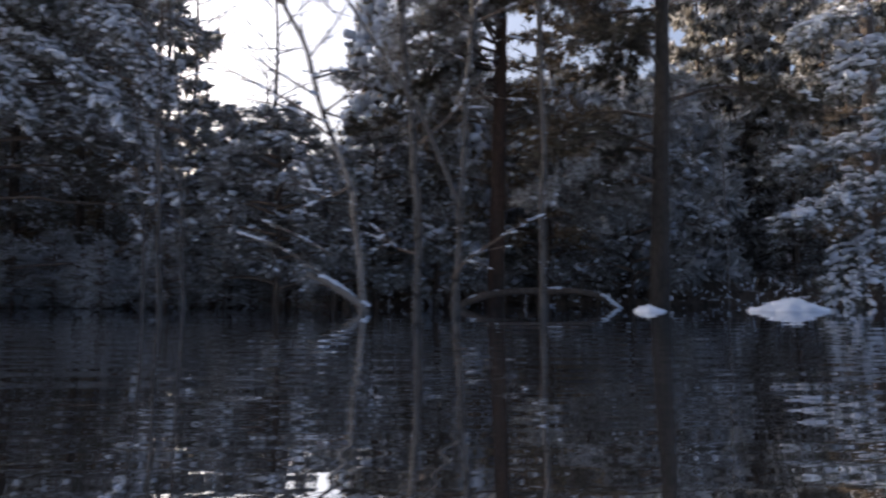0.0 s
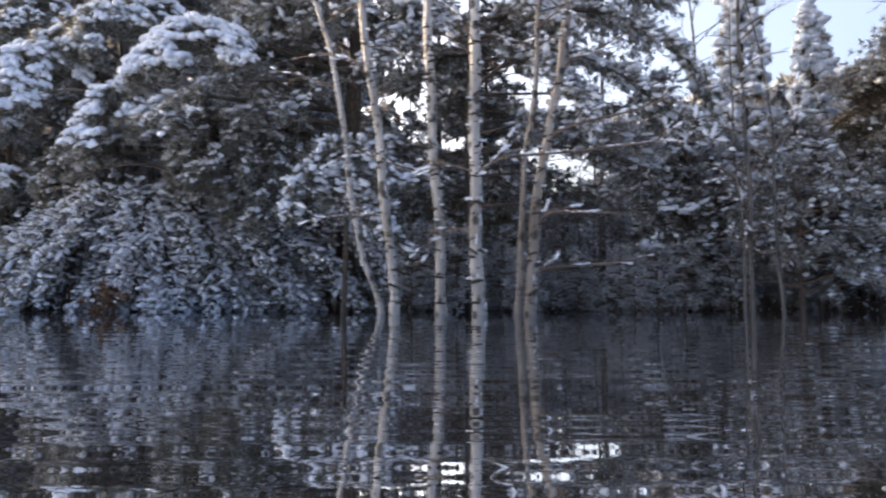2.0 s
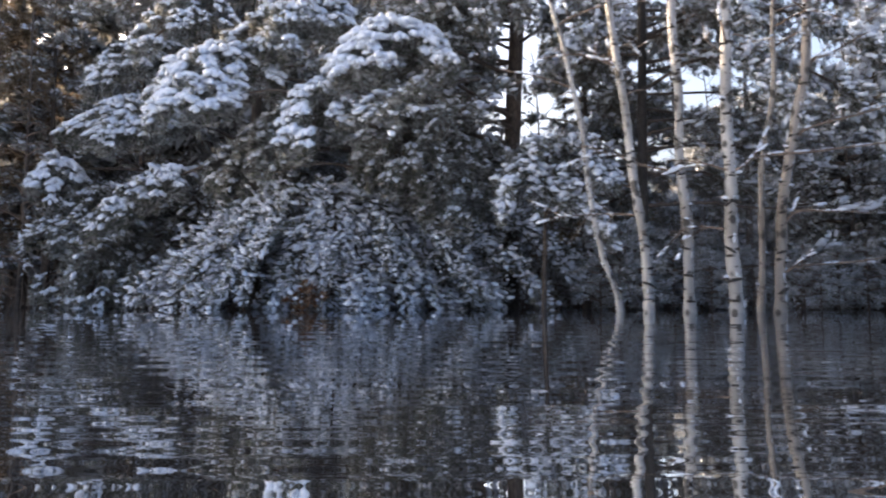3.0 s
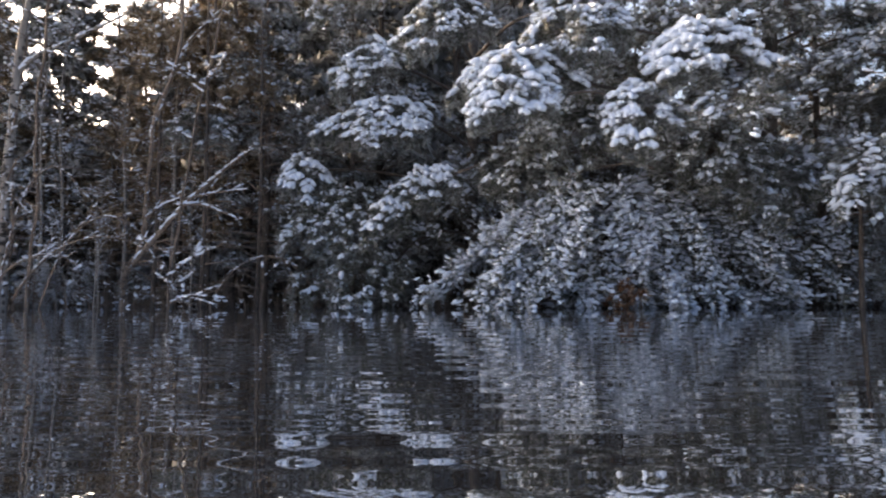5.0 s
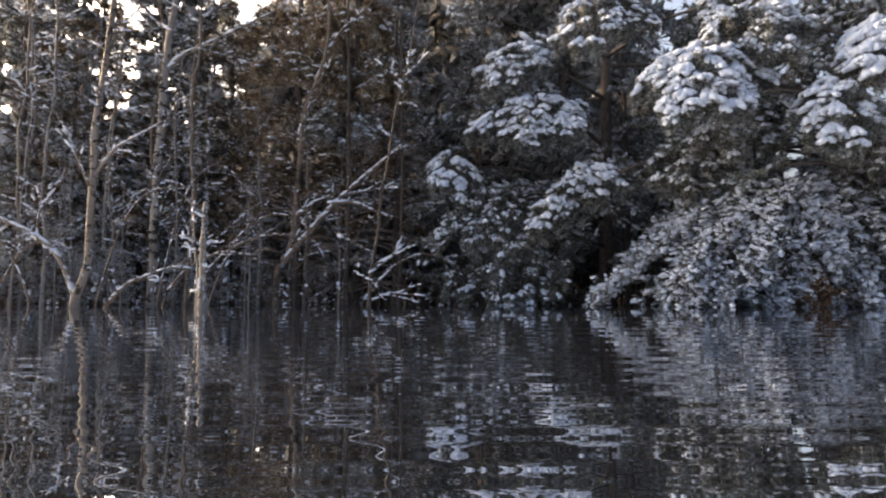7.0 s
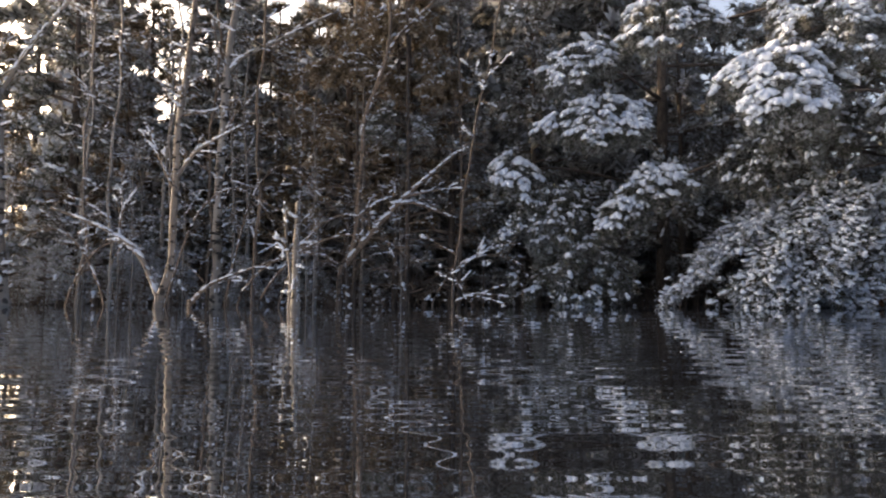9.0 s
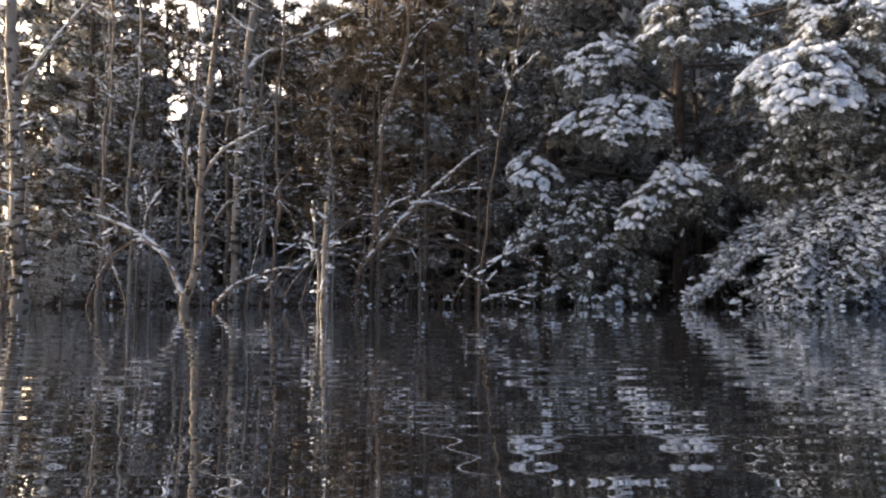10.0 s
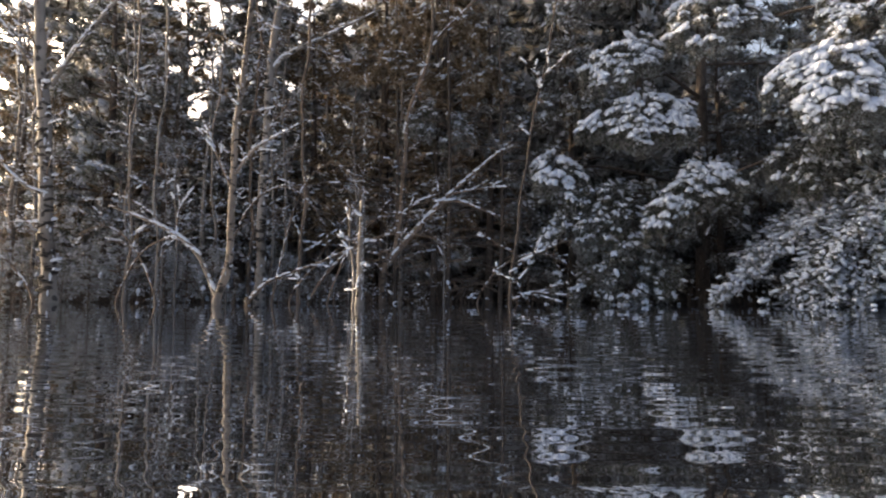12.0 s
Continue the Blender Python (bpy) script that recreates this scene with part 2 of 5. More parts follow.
def lump_template(seed):
    bm = bmesh.new()
    bmesh.ops.create_icosphere(bm, subdivisions=2, radius=1.0)
    v = np.array([p.co[:] for p in bm.verts])
    t = np.array([[p.index for p in f.verts] for f in bm.faces])
    bm.free()
    w = np.array([noise.noise(Vector(p) * 1.3 + Vector((seed * 7.1, 0, 0))) for p in v])
    v = v * (1 + 0.45 * w)[:, None]
    v[:, 2] = np.where(v[:, 2] < 0, v[:, 2] * 0.6, v[:, 2])
    return v, t, np.zeros((0, 4), int)


def tuft_template(seed, needles, width, spread):
    """Needles that fan out round +y, the longest one metre long."""
    r = np.random.RandomState(seed)
    d = r.normal(size=(needles, 3)) * spread
    d[:, 1] = np.abs(d[:, 1]) * 0.5 + r.uniform(0.3, 1.0, needles)
    d = unit(d) * r.uniform(0.55, 1.0, (needles, 1))
    s = unit(np.cross(d, r.normal(size=(needles, 3)))) * width
    root = np.stack((np.zeros(needles), r.uniform(-0.25, 0.15, needles), np.zeros(needles)), 1)
    v = np.stack((root + s, root + d, root - s), 1).reshape(-1, 3)
    return v, np.arange(needles * 3).reshape(-1, 3), np.zeros((0, 4), int)


def lump_small(seed):
    bm = bmesh.new()
    bmesh.ops.create_icosphere(bm, subdivisions=1, radius=1.0)
    v = np.array([p.co[:] for p in bm.verts])
    t = np.array([[p.index for p in f.verts] for f in bm.faces])
    bm.free()
    r = np.random.RandomState(seed)
    return v * r.uniform(0.75, 1.2, (len(v), 1)), t, np.zeros((0, 4), int)


def grain(seed):
    r = np.random.RandomState(seed)
    v = np.array(((1, 0, 0), (-1, 0, 0), (0, 1, 0), (0, -1, 0), (0, 0, 1), (0, 0, -0.7))) * r.uniform(0.7, 1.25, (6, 1))
    t = np.array(((0, 2, 4), (2, 1, 4), (1, 3, 4), (3, 0, 4), (2, 0, 5), (1, 2, 5), (3, 1, 5), (0, 3, 5)))
    return v, t, np.zeros((0, 4), int)


GRAINS = [grain(k) for k in range(3)]
SMALL = [lump_small(k) for k in range(3)]
LUMPS = [lump_template(k) for k in range(4)]
TUFTS = [tuft_template(k, 14, 0.078, 0.75) for k in range(4)]
LEAVES = [tuft_template(k + 20, 12, 0.16, 0.9) for k in range(3)]
STICK = (np.array([(math.cos(a), 0, math.sin(a)) for a in (0, 2.1, 4.2)] + [(0.35 * math.cos(a), 1, 0.35 * math.sin(a)) for a in (0, 2.1, 4.2)]),
         np.array([(3, 4, 5)]), np.array([(0, 1, 4, 3), (1, 2, 5, 4), (2, 0, 3, 5)]))


def along(d, sx, sy, sz, rng=None, level=False):
    """Matrices that turn +y to d, with the given scales; level keeps +z upright."""
    d = unit(np.asarray(d, float))
    ref = np.where(np.abs(d[:, 2:3]) > 0.95, np.array((1.0, 0, 0)), UP)
    x = unit(np.cross(d, ref))
    z = np.cross(x, d)
    if rng is not None and not level:
        a = rng.uniform(0, 2 * np.pi, (len(d), 1))
        x, z = x * np.cos(a) + z * np.sin(a), z * np.cos(a) - x * np.sin(a)
    return np.stack((x * np.reshape(sx, (-1, 1)), d * np.reshape(sy, (-1, 1)), z * np.reshape(sz, (-1, 1))), 2)


def spread(buf, templates, mats, locs, rng):
    pick = rng.randint(0, len(templates), len(locs))
    for k, tpl in enumerate(templates):
        m = pick == k
        buf.scatter(tpl, mats[m], locs[m])


def sticks(buf, a, b, r):
    d = b - a
    length = np.linalg.norm(d, axis=1)
    buf.scatter(STICK, along(d, r, length, r), a)


def lumps(buf, rng, locs, dirs, size, flat=0.6, long=1.6, fine=False):
    size = np.broadcast_to(size, (len(locs),)) * rng.uniform(0.5, 1.3, len(locs))
    d = np.array(dirs, float)
    d[:, 2] *= 0.6
    spread(buf, LUMPS if fine else SMALL if size.mean() > 0.009 else GRAINS, along(d, size, size * long * rng.uniform(0.7, 1.5, len(locs)), size * flat, rng, True), locs, rng)


def snow_line(buf, rng, line, radii, cover=0.7, thick=1.0):
    """Snow that lies in broken ridges along a branch."""
    line = np.asarray(line)
    seg = np.linalg.norm(np.diff(line, axis=0), axis=1)
    s = np.concatenate(([0], np.cumsum(seg)))
    n = max(2, int(s[-1] / 0.035))
    u = np.sort(rng.uniform(0, s[-1], n))
    phase = rng.uniform(0, 9)
    u = u[(np.sin(u * 9 + phase) + np.sin(u * 23 + 2 * phase)) * 0.35 + rng.uniform(-0.3, 0.3, n) < (cover * 2 - 1)]
    if not len(u):
        return
    p = np.stack([np.interp(u, s, line[:, k]) for k in range(3)], 1)
    r = np.interp(u, s, np.broadcast_to(radii, (len(line),)))
    t = np.stack([np.interp(u, s, np.gradient(line, axis=0)[:, k]) for k in range(3)], 1)
    size = (r * 0.9 + 0.006) * thick
    p = p + UP * (r * 0.75)[:, None]
    lumps(buf, rng, p, t, size, 0.75, 2.4)


def foliage(rng, limb, width, twigs, per, lift=0.05, droop=0.15, first=0.2):
    """Twigs to both sides of a limb: their roots, and the places and directions of the tufts on them."""
    u = first + (1 - first) * rng.uniform(0, 1, twigs) ** 0.8
    s = np.linspace(0, 1, len(limb))
    base = np.stack([np.interp(u, s, limb[:, k]) for k in range(3)], 1)
    tan = unit(np.stack([np.interp(u, s, np.gradient(limb, axis=0)[:, k]) for k in range(3)], 1))
    lat = unit(np.cross(tan, UP))
    side = rng.choice((-1.0, 1.0), twigs)[:, None]
    d = unit(tan * rng.uniform(0.35, 1.0, (twigs, 1)) + lat * side * rng.uniform(0.35, 1.0, (twigs, 1)) + UP * rng.normal(lift, 0.22, (twigs, 1)))
    length = np.interp(u, np.linspace(0, 1, len(width)), width) * rng.uniform(0.35, 1.0, twigs)
    f = np.linspace(0.35, 1.0, per)[None, :] * np.ones((twigs, 1)) + rng.normal(0, 0.06, (twigs, per))
    reach = (length[:, None] * f)[..., None]
    p = base[:, None] + d[:, None] * reach - UP * droop * reach ** 2 + rng.normal(0, 0.02, (twigs, per, 3))
    tip = base + d * length[:, None] - UP * droop * length[:, None] ** 2
    dirs = d[:, None] + rng.normal(0, 0.3, (twigs, per, 3)) - UP * droop * reach
    return base, tip, p.reshape(-1, 3), dirs.reshape(-1, 3)

# ---- setting ----
def grid(name, xs, ys, height, mat, label, category):
    x, y = np.meshgrid(xs, ys)
    z = height(x, y)
    n, m = len(xs), len(ys)
    i, j = np.meshgrid(np.arange(n - 1), np.arange(m - 1))
    i, j = i.ravel(), j.ravel()
    b = Buf()
    b.add(np.stack((x.ravel(), y.ravel(), z.ravel()), 1), None, np.stack((j * n + i, j * n + i + 1, (j + 1) * n + i + 1, (j + 1) * n + i), 1))
    ob = part(name, b, mat, None, label)
    return tagged(ob, "", category, "", "structure")


def shore(x, y):
    edge = 10.4 + 0.5 * np.sin(x * 0.7) + 0.3 * np.sin(x * 1.9 + 1)
    rise = np.clip((y - edge) / 5.0, 0, 1)
    return BED + (0.3 + 0.75) * rise ** 0.8 * (y > edge) + 0.05 * np.sin(x * 2.3 + y) * rise


far = np.array((-1500.0, -400, -120, -60))
grid("ground", np.concatenate((far, np.linspace(-32, 20, 105), -far[::-1])), np.concatenate((far, np.linspace(-20, 40, 121), -far[::-1])), shore, FLOOR,
     "dark flooded forest floor with patches of snow", "ground")
grid("water", np.array((-1500.0, -30, -13, 4, 20, 1500)), np.array((-1500.0, -10, 0, 6, 15, 1500)), lambda x, y: x * 0, WATER, "dark rippled flood water mirroring the trees", "water")


# ---- birches standing in the water ----
def higher(pts, top, rng, lean=0.0):
    """Carries a trunk's line on above its last point."""
    p = np.asarray(pts, float)
    d = unit((p[-1] - p[-2])[None])[0]
    d = unit((d * 0.5 + UP * 0.6)[None])[0]
    out = [p]
    while out[-1][-1][2] < top:
        d = unit((d + rng.normal(0, 0.05, 3) * (1, 1, 0))[None])[0]
        out.append((out[-1][-1] + d * 0.7)[None])
    return np.vstack(out)


def twiggery(wood, snow, rng, line, radii, zmin, zmax, count, length, rise=0.5, cover=0.5, forks=3):
    """Thin side branches with finer twigs, and the snow on them."""
    z = line[:, 2]
    for _ in range(count):
        h = rng.uniform(zmin, min(zmax, z[-1] - 0.05))
        root = np.array([np.interp(h, z, line[:, 0]), np.interp(h, z, line[:, 1]), h])
        a = rng.uniform(0, 2 * np.pi)
        d = np.array((math.cos(a), math.sin(a), rng.normal(rise, 0.25)))
        ln = length * rng.uniform(0.4, 1.1)
        bend = rng.normal(0, 0.18, 3) - UP * 0.12
        pts = curve((root, root + d * ln * 0.5 + bend * ln * 0.2, root + d * ln + bend * ln), 7)
        r = np.linspace(0.011, 0.003, 7) * (0.6 + length * 0.4)
        tube(wood, pts, r, 4)
        snow_line(snow, rng, pts, r, cover, 1.2)
        for _ in range(forks):
            k = rng.randint(1, 6)
            e = unit((d + rng.normal(0, 0.6, 3))[None])[0]
            sub = curve((pts[k], pts[k] + e * ln * rng.uniform(0.2, 0.45)), 3)
            tube(wood, sub, (0.005, 0.003, 0.002), 3)
            snow_line(snow, rng, sub, 0.004, cover, 1.3)


def birch(name, y, xz, r, top, seed, label, branches=(), bark=None, zmin=1.6, twigs=16, length=0.6, cover=0.4, group="birches in the water", side_snow=0.25, rise=0.5, category="birch tree", wander=1.0):
    """A bare tree whose trunk runs through the (x, z) points, listed from the foot up, at the depth y."""
    rng = np.random.RandomState(seed)
    pts = [(x, y + rng.normal(0, 0.02), z) for x, z in xz]
    sway = rng.uniform(0, 6.3, 4)
    foot = np.array(pts[0])
    foot[2] = BED
    base = thing(name, foot[0], foot[1], BED, label, category, group)
    line = curve(higher(np.vstack((foot, pts)), top, rng), 60)
    z = line[:, 2]
    line[:, 0] += wander * (0.012 * np.sin(z * 2.7 + sway[0]) + 0.006 * np.sin(z * 7.1 + sway[1])) * np.clip(z * 2, 0, 1)
    line[:, 1] += 0.012 * np.sin(z * 2.3 + sway[2]) * np.clip(z, 0, 1)
    radii = r * np.clip(1.06 - 0.78 * (z - BED) / (max(top, z[-1]) - BED + 0.8), 0.12, 2) * (1 + 0.3 * np.exp(-np.maximum(z, 0) / 0.08))
    trunk, wood, snow = Buf(), Buf(), Buf()
    tube(trunk, line, radii * (1 + rng.normal(0, 0.045, 60)), 12, 0.04, rng)
    part("trunk", trunk, bark or BIRCH, base)
    scar = Buf()
    n = 46
    h = np.sort(rng.uniform(0.06, 2.9, n))
    h = h[h < z[-1] - 0.1]
    a = rng.uniform(-2.6, -0.5, len(h))
    rr = np.interp(h, z, radii)
    p = np.stack((np.interp(h, z, line[:, 0]) + np.cos(a) * rr * 0.9, np.interp(h, z, line[:, 1]) + np.sin(a) * rr * 0.9, h), 1)
    tang = np.stack((-np.sin(a), np.cos(a), rng.normal(0, 0.35, len(h))), 1)
    sz = rr * rng.uniform(0.2, 0.62, len(h)) * (1 if r > 0.027 else 0.7)
    spread(scar, LUMPS, along(tang, sz, sz * rng.uniform(1.0, 2.4, len(h)), sz * 0.6, rng, True), p, rng)
    # branch stubs and knots that break the outline
    m = 16
    hk = rng.uniform(0.15, 2.7, m)
    hk = hk[hk < z[-1] - 0.1]
    ak = np.where(rng.uniform(size=len(hk)) < 0.5, rng.normal(-0.35, 0.3, len(hk)), rng.normal(-2.8, 0.3, len(hk)))
    rk = np.interp(hk, z, radii)
    out = np.stack((np.cos(ak), np.sin(ak), rng.uniform(0.1, 0.7, len(hk))), 1)
    pk = np.stack((np.interp(hk, z, line[:, 0]), np.interp(hk, z, line[:, 1]), hk), 1)
    spread(scar, LUMPS, along(out, rk * 0.42, rk * rng.uniform(0.5, 1.0, len(hk)), rk * 0.38, rng, True), pk + out * rk[:, None] * 0.75, rng)
    part("bark_scar", scar, SCAR, base)
    k = rng.uniform(size=len(hk)) < 0.7
    if r > 0.02 and k.any():
        lumps(snow, rng, (pk + out * rk[:, None] * 1.15)[k] + UP * (rk * 0.3)[k, None], out[k], rk[k].mean() * 0.45, 0.8, 1.4, True)
    for pl in branches:
        br = Buf()
        br_r = abs(pl[0])
        bl = curve([(x, y + dy, zz) for x, zz, dy in pl[1:]], 16)
        tube(br, bl, np.linspace(br_r, br_r * 0.35, 16), 6, 0.05, rng)
        snow_line(snow, rng, bl, np.linspace(br_r, br_r * 0.35, 16), 0.3 if pl[0] < 0 else 0.78, 0.95 if y > 6 else 0.75)
        limb = part("branch", br, TWIG if br_r < 0.02 else (bark or BIRCH), base)
        sub = Buf()
        for _ in range(5):
            k = rng.randint(4, 15)
            d = unit((bl[k] - bl[k - 2])[None])[0]
            e = unit((d + rng.normal(0, 0.55, 3))[None])[0] * rng.uniform(0.12, 0.35)
            tw = curve((bl[k], bl[k] + e * 0.5 + UP * 0.01, bl[k] + e), 5)
            tube(sub, tw, np.linspace(0.006, 0.002, 5), 4)
            snow_line(snow, rng, tw, 0.004, 0.6, 1.3)
        part("brushwood", sub, TWIG, limb)
    twiggery(wood, snow, rng, line, radii, zmin, max(top, z[-1]), twigs, length, rise, cover)
    part("brushwood", wood, TWIG, base)
    # snow plastered on one side of the trunk
    n = int(70 * side_snow)
    if n:
        h = rng.uniform(0.05, 2.6, n)
        p = np.stack((np.interp(h, z, line[:, 0]), np.interp(h, z, line[:, 1]), h), 1)
        rr = np.interp(h, z, radii)
        a = rng.normal(-0.9, 0.5, n)
        p = p + np.stack((np.cos(a) * rr, np.sin(a) * rr, 0 * rr), 1) * 0.95
        lumps(snow, rng, p, np.tile(UP + 0.01, (n, 1)), rr * 0.28, 0.5, 2.0)
    part("snow", snow, SNOW, base, "thin crust of white snow")
    return base


LIGHT = "slender pale birch with dark bark scars, rising from the water"
birch("birch", 5.30, ((-5.33, 0.05), (-5.41, 0.29), (-5.48, 0.51), (-5.62, 1.39), (-5.74, 2.03), (-5.86, 2.49)), 0.025, 5.0, 1, "thin crooked pale birch rising from the water", bark=BIRCH)
birch("birch", 5.00, ((-5.21, 0.05), (-5.21, 0.15), (-5.27, 0.65), (-5.31, 1.24), (-5.40, 1.79), (-5.49, 2.36)), 0.034, 6.0, 2, LIGHT,
      ((0.009, (-5.28, 0.72, 0.0), (-5.5, 0.74, 0.1), (-5.85, 0.73, 0.2)),))
birch("birch", 5.06, ((-4.87, 0.05), (-4.89, 0.57), (-4.92, 1.12), (-4.94, 1.73), (-4.98, 2.39)), 0.039, 6.4, 3, LIGHT,
      ((0.010, (-4.91, 1.05, 0.0), (-5.2, 1.12, 0.05), (-5.6, 1.28, 0.1)),))
birch("birch", 4.90, ((-4.60, 0.05), (-4.62, 0.52), (-4.64, 1.09), (-4.63, 1.68), (-4.61, 2.32)), 0.046, 6.8, 4, "pale birch with snow caught in a branch fork",
      ((0.012, (-4.60, 1.03, -0.03), (-4.55, 1.06, -0.05), (-4.46, 1.12, -0.05), (-4.28, 1.16, -0.02)), (-0.008, (-4.64, 1.03, -0.03), (-4.87, 1.10, 0.0), (-5.05, 1.13, 0.1)), (-0.008, (-4.63, 0.60, 0.0), (-4.8, 0.63, 0.1), (-5.0, 0.60, 0.2))))
birch("birch", 5.20, ((-4.28, 0.04), (-4.25, 0.51), (-4.21, 1.08), (-4.15, 1.63), (-4.11, 2.45)), 0.025, 5.6, 5, "thin greyish birch close beside thicker ones", bark=BIRCH_GREY)
birch("birch", 5.06, ((-4.21, 0.04), (-4.17, 0.65), (-4.10, 1.07), (-4.04, 1.51), (-3.97, 1.86), (-3.91, 2.39)), 0.039, 6.8, 6, "greyish birch with long dark snow-lined limbs",
      ((-0.018, (-4.05, 1.32, 0.0), (-3.98, 1.38, -0.03), (-3.79, 1.44, -0.05), (-3.46, 1.53, 0.0), (-3.1, 1.66, 0.0)), (0.013, (-4.27, 1.18, -0.06), (-3.93, 1.20, -0.1), (-3.47, 1.26, -0.1), (-3.15, 1.3, -0.1)),
       (-0.015, (-4.17, 0.64, 0.0), (-4.08, 0.75, -0.03), (-3.87, 0.76, -0.05), (-3.48, 0.75, 0.0)), (-0.014, (-4.21, 0.26, 0.0), (-4.13, 0.33, -0.04), (-4.04, 0.35, -0.05), (-3.55, 0.39, 0.0), (-3.3, 0.44, 0.0)),
       (-0.017, (-3.98, 1.79, 0.0), (-3.87, 1.94, 0.0), (-3.75, 1.98, 0.0), (-3.45, 2.15, 0.0))), bark=BIRCH_GREY)
SLIM = "slim dark sapling rising straight from the water"
birch("sapling", 5.96, ((-2.09, 0.02), (-2.10, 0.94), (-2.14, 1.76), (-2.13, 2.80)), 0.022, 4.4, 7, SLIM, ((0.009, (-2.10, 0.95, 0.0), (-2.2, 1.0, 0.0), (-2.35, 1.03, 0.0)),), BIRCH_SHADED, group="saplings in the water", category="sapling", zmin=1.2)
birch("sapling", 5.90, ((-1.86, 0.02), (-1.89, 0.73), (-1.93, 1.54)), 0.015, 2.8, 8, SLIM, (), BIRCH_SHADED, group="saplings in the water", category="sapling", zmin=0.5, length=0.3)
birch("sapling", 5.90, ((-2.20, 0.02), (-2.21, 0.73), (-2.25, 1.33)), 0.013, 2.4, 9, SLIM, (), BIRCH_SHADED, group="saplings in the water", category="sapling", zmin=0.5, length=0.3)
birch("birch", 4.95, ((-0.30, 0.04), (-0.36, 0.66), (-0.39, 0.91), (-0.60, 1.51), (-0.75, 1.98), (-0.92, 2.33)), 0.024, 5.0, 10, "pale birch leaning over the water",
      ((0.012, (-0.39, 0.90, 0.0), (-0.6, 0.84, 0.05), (-0.85, 1.0, 0.1)),), bark=BIRCH_GREY, twigs=34, zmin=1.2, length=0.75)
birch("birch", 5.50, ((0.11, 0.04), (0.10, 0.77), (0.06, 1.63), (-0.06, 2.60)), 0.036, 6.4, 11, "grey upright birch with a clean trunk", ((0.012, (0.09, 0.45, 0.0), (-0.1, 0.52, 0.0), (-0.25, 0.62, 0.0)),), bark=BIRCH_SHADED)
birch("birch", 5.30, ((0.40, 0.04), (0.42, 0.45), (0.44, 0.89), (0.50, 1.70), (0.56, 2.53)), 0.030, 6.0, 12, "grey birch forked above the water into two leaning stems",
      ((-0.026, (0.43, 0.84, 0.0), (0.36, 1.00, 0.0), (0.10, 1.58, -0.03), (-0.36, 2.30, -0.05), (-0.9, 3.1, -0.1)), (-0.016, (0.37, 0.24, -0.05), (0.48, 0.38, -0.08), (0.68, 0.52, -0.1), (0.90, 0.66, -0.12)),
       (-0.014, (0.12, 1.30, -0.02), (0.45, 1.62, 0.0), (0.75, 1.95, 0.0))), bark=BIRCH_SHADED)
birch("birch", 5.60, ((1.15, 0.04), (1.16, 1.18), (1.16, 2.36)), 0.026, 6.0, 13, "thin grey birch in deep shade", (), bark=BIRCH_SHADED)

# the sunny thicket
birch("birch", 7.70, ((-17.34, 0.02), (-17.40, 0.88), (-17.47, 1.86), (-17.53, 2.85), (-17.57, 3.55)), 0.08, 7.5, 20, "pale birch with spreading snow-lined limbs",
      ((0.030, (-17.42, 2.5, 0.0), (-17.11, 3.01, 0.0), (-16.64, 3.6, 0.0), (-16.2, 4.1, 0.0)), (0.024, (-17.48, 2.55, 0.0), (-17.82, 2.98, 0.0), (-18.2, 3.5, 0.0)),
       (0.026, (-17.42, 1.24, -0.05), (-17.58, 1.31, -0.1), (-17.76, 1.46, -0.1), (-18.0, 1.68, -0.1)), (0.018, (-17.54, 3.05, 0.0), (-17.72, 3.39, 0.0), (-17.95, 3.8, 0.0)), (0.02, (-17.47, 2.6, -0.04), (-17.23, 2.75, -0.06), (-17.0, 3.1, -0.05))), twigs=30, length=0.8, cover=0.5, zmin=0.4, bark=BIRCH_GREY)
birch("birch", 6.30, ((-14.97, 0.03), (-14.88, 0.39), (-14.85, 1.13), (-14.79, 1.83), (-14.73, 2.92)), 0.035, 5.6, 21, "reddish birch with several snowy limbs from its foot",
      ((0.020, (-14.83, 1.22, 0.0), (-14.72, 1.38, 0.0), (-14.57, 1.50, -0.05), (-14.15, 1.71, -0.1)), (0.027, (-14.98, 0.06, 0.05), (-15.21, 0.50, 0.1), (-15.54, 0.74, 0.1), (-16.05, 0.94, 0.1)),
       (0.014, (-14.87, 1.12, 0.0), (-15.0, 1.4, 0.0), (-15.15, 1.75, 0.0)), (0.012, (-15.4, 0.66, 0.1), (-15.38, 0.9, 0.1), (-15.28, 1.08, 0.1))), bark=RED_BIRCH, twigs=22, length=0.7)
birch("fallen_branch", 6.40, ((-14.72, 0.03), (-14.70, 0.06)), 0.016, 0.0, 22, "snow-covered branch rising out of the water", ((0.020, (-14.72, 0.02, 0.0), (-14.55, 0.2, 0.0), (-14.36, 0.29, 0.0), (-13.94, 0.44, 0.0)),),
      twigs=0, side_snow=0, group="branches", category="branch", bark=TWIG)
birch("birch", 8.50, ((-15.18, 0.02), (-15.15, 1.71), (-15.10, 2.95), (-14.98, 3.91)), 0.062, 7.5, 23, "pale birch with a long rising limb", ((0.035, (-15.06, 2.98, 0.0), (-14.9, 3.16, 0.0), (-14.46, 3.38, 0.0), (-13.70, 3.76, 0.0)),), twigs=24, length=0.9, zmin=0.8, bark=BIRCH_GREY)
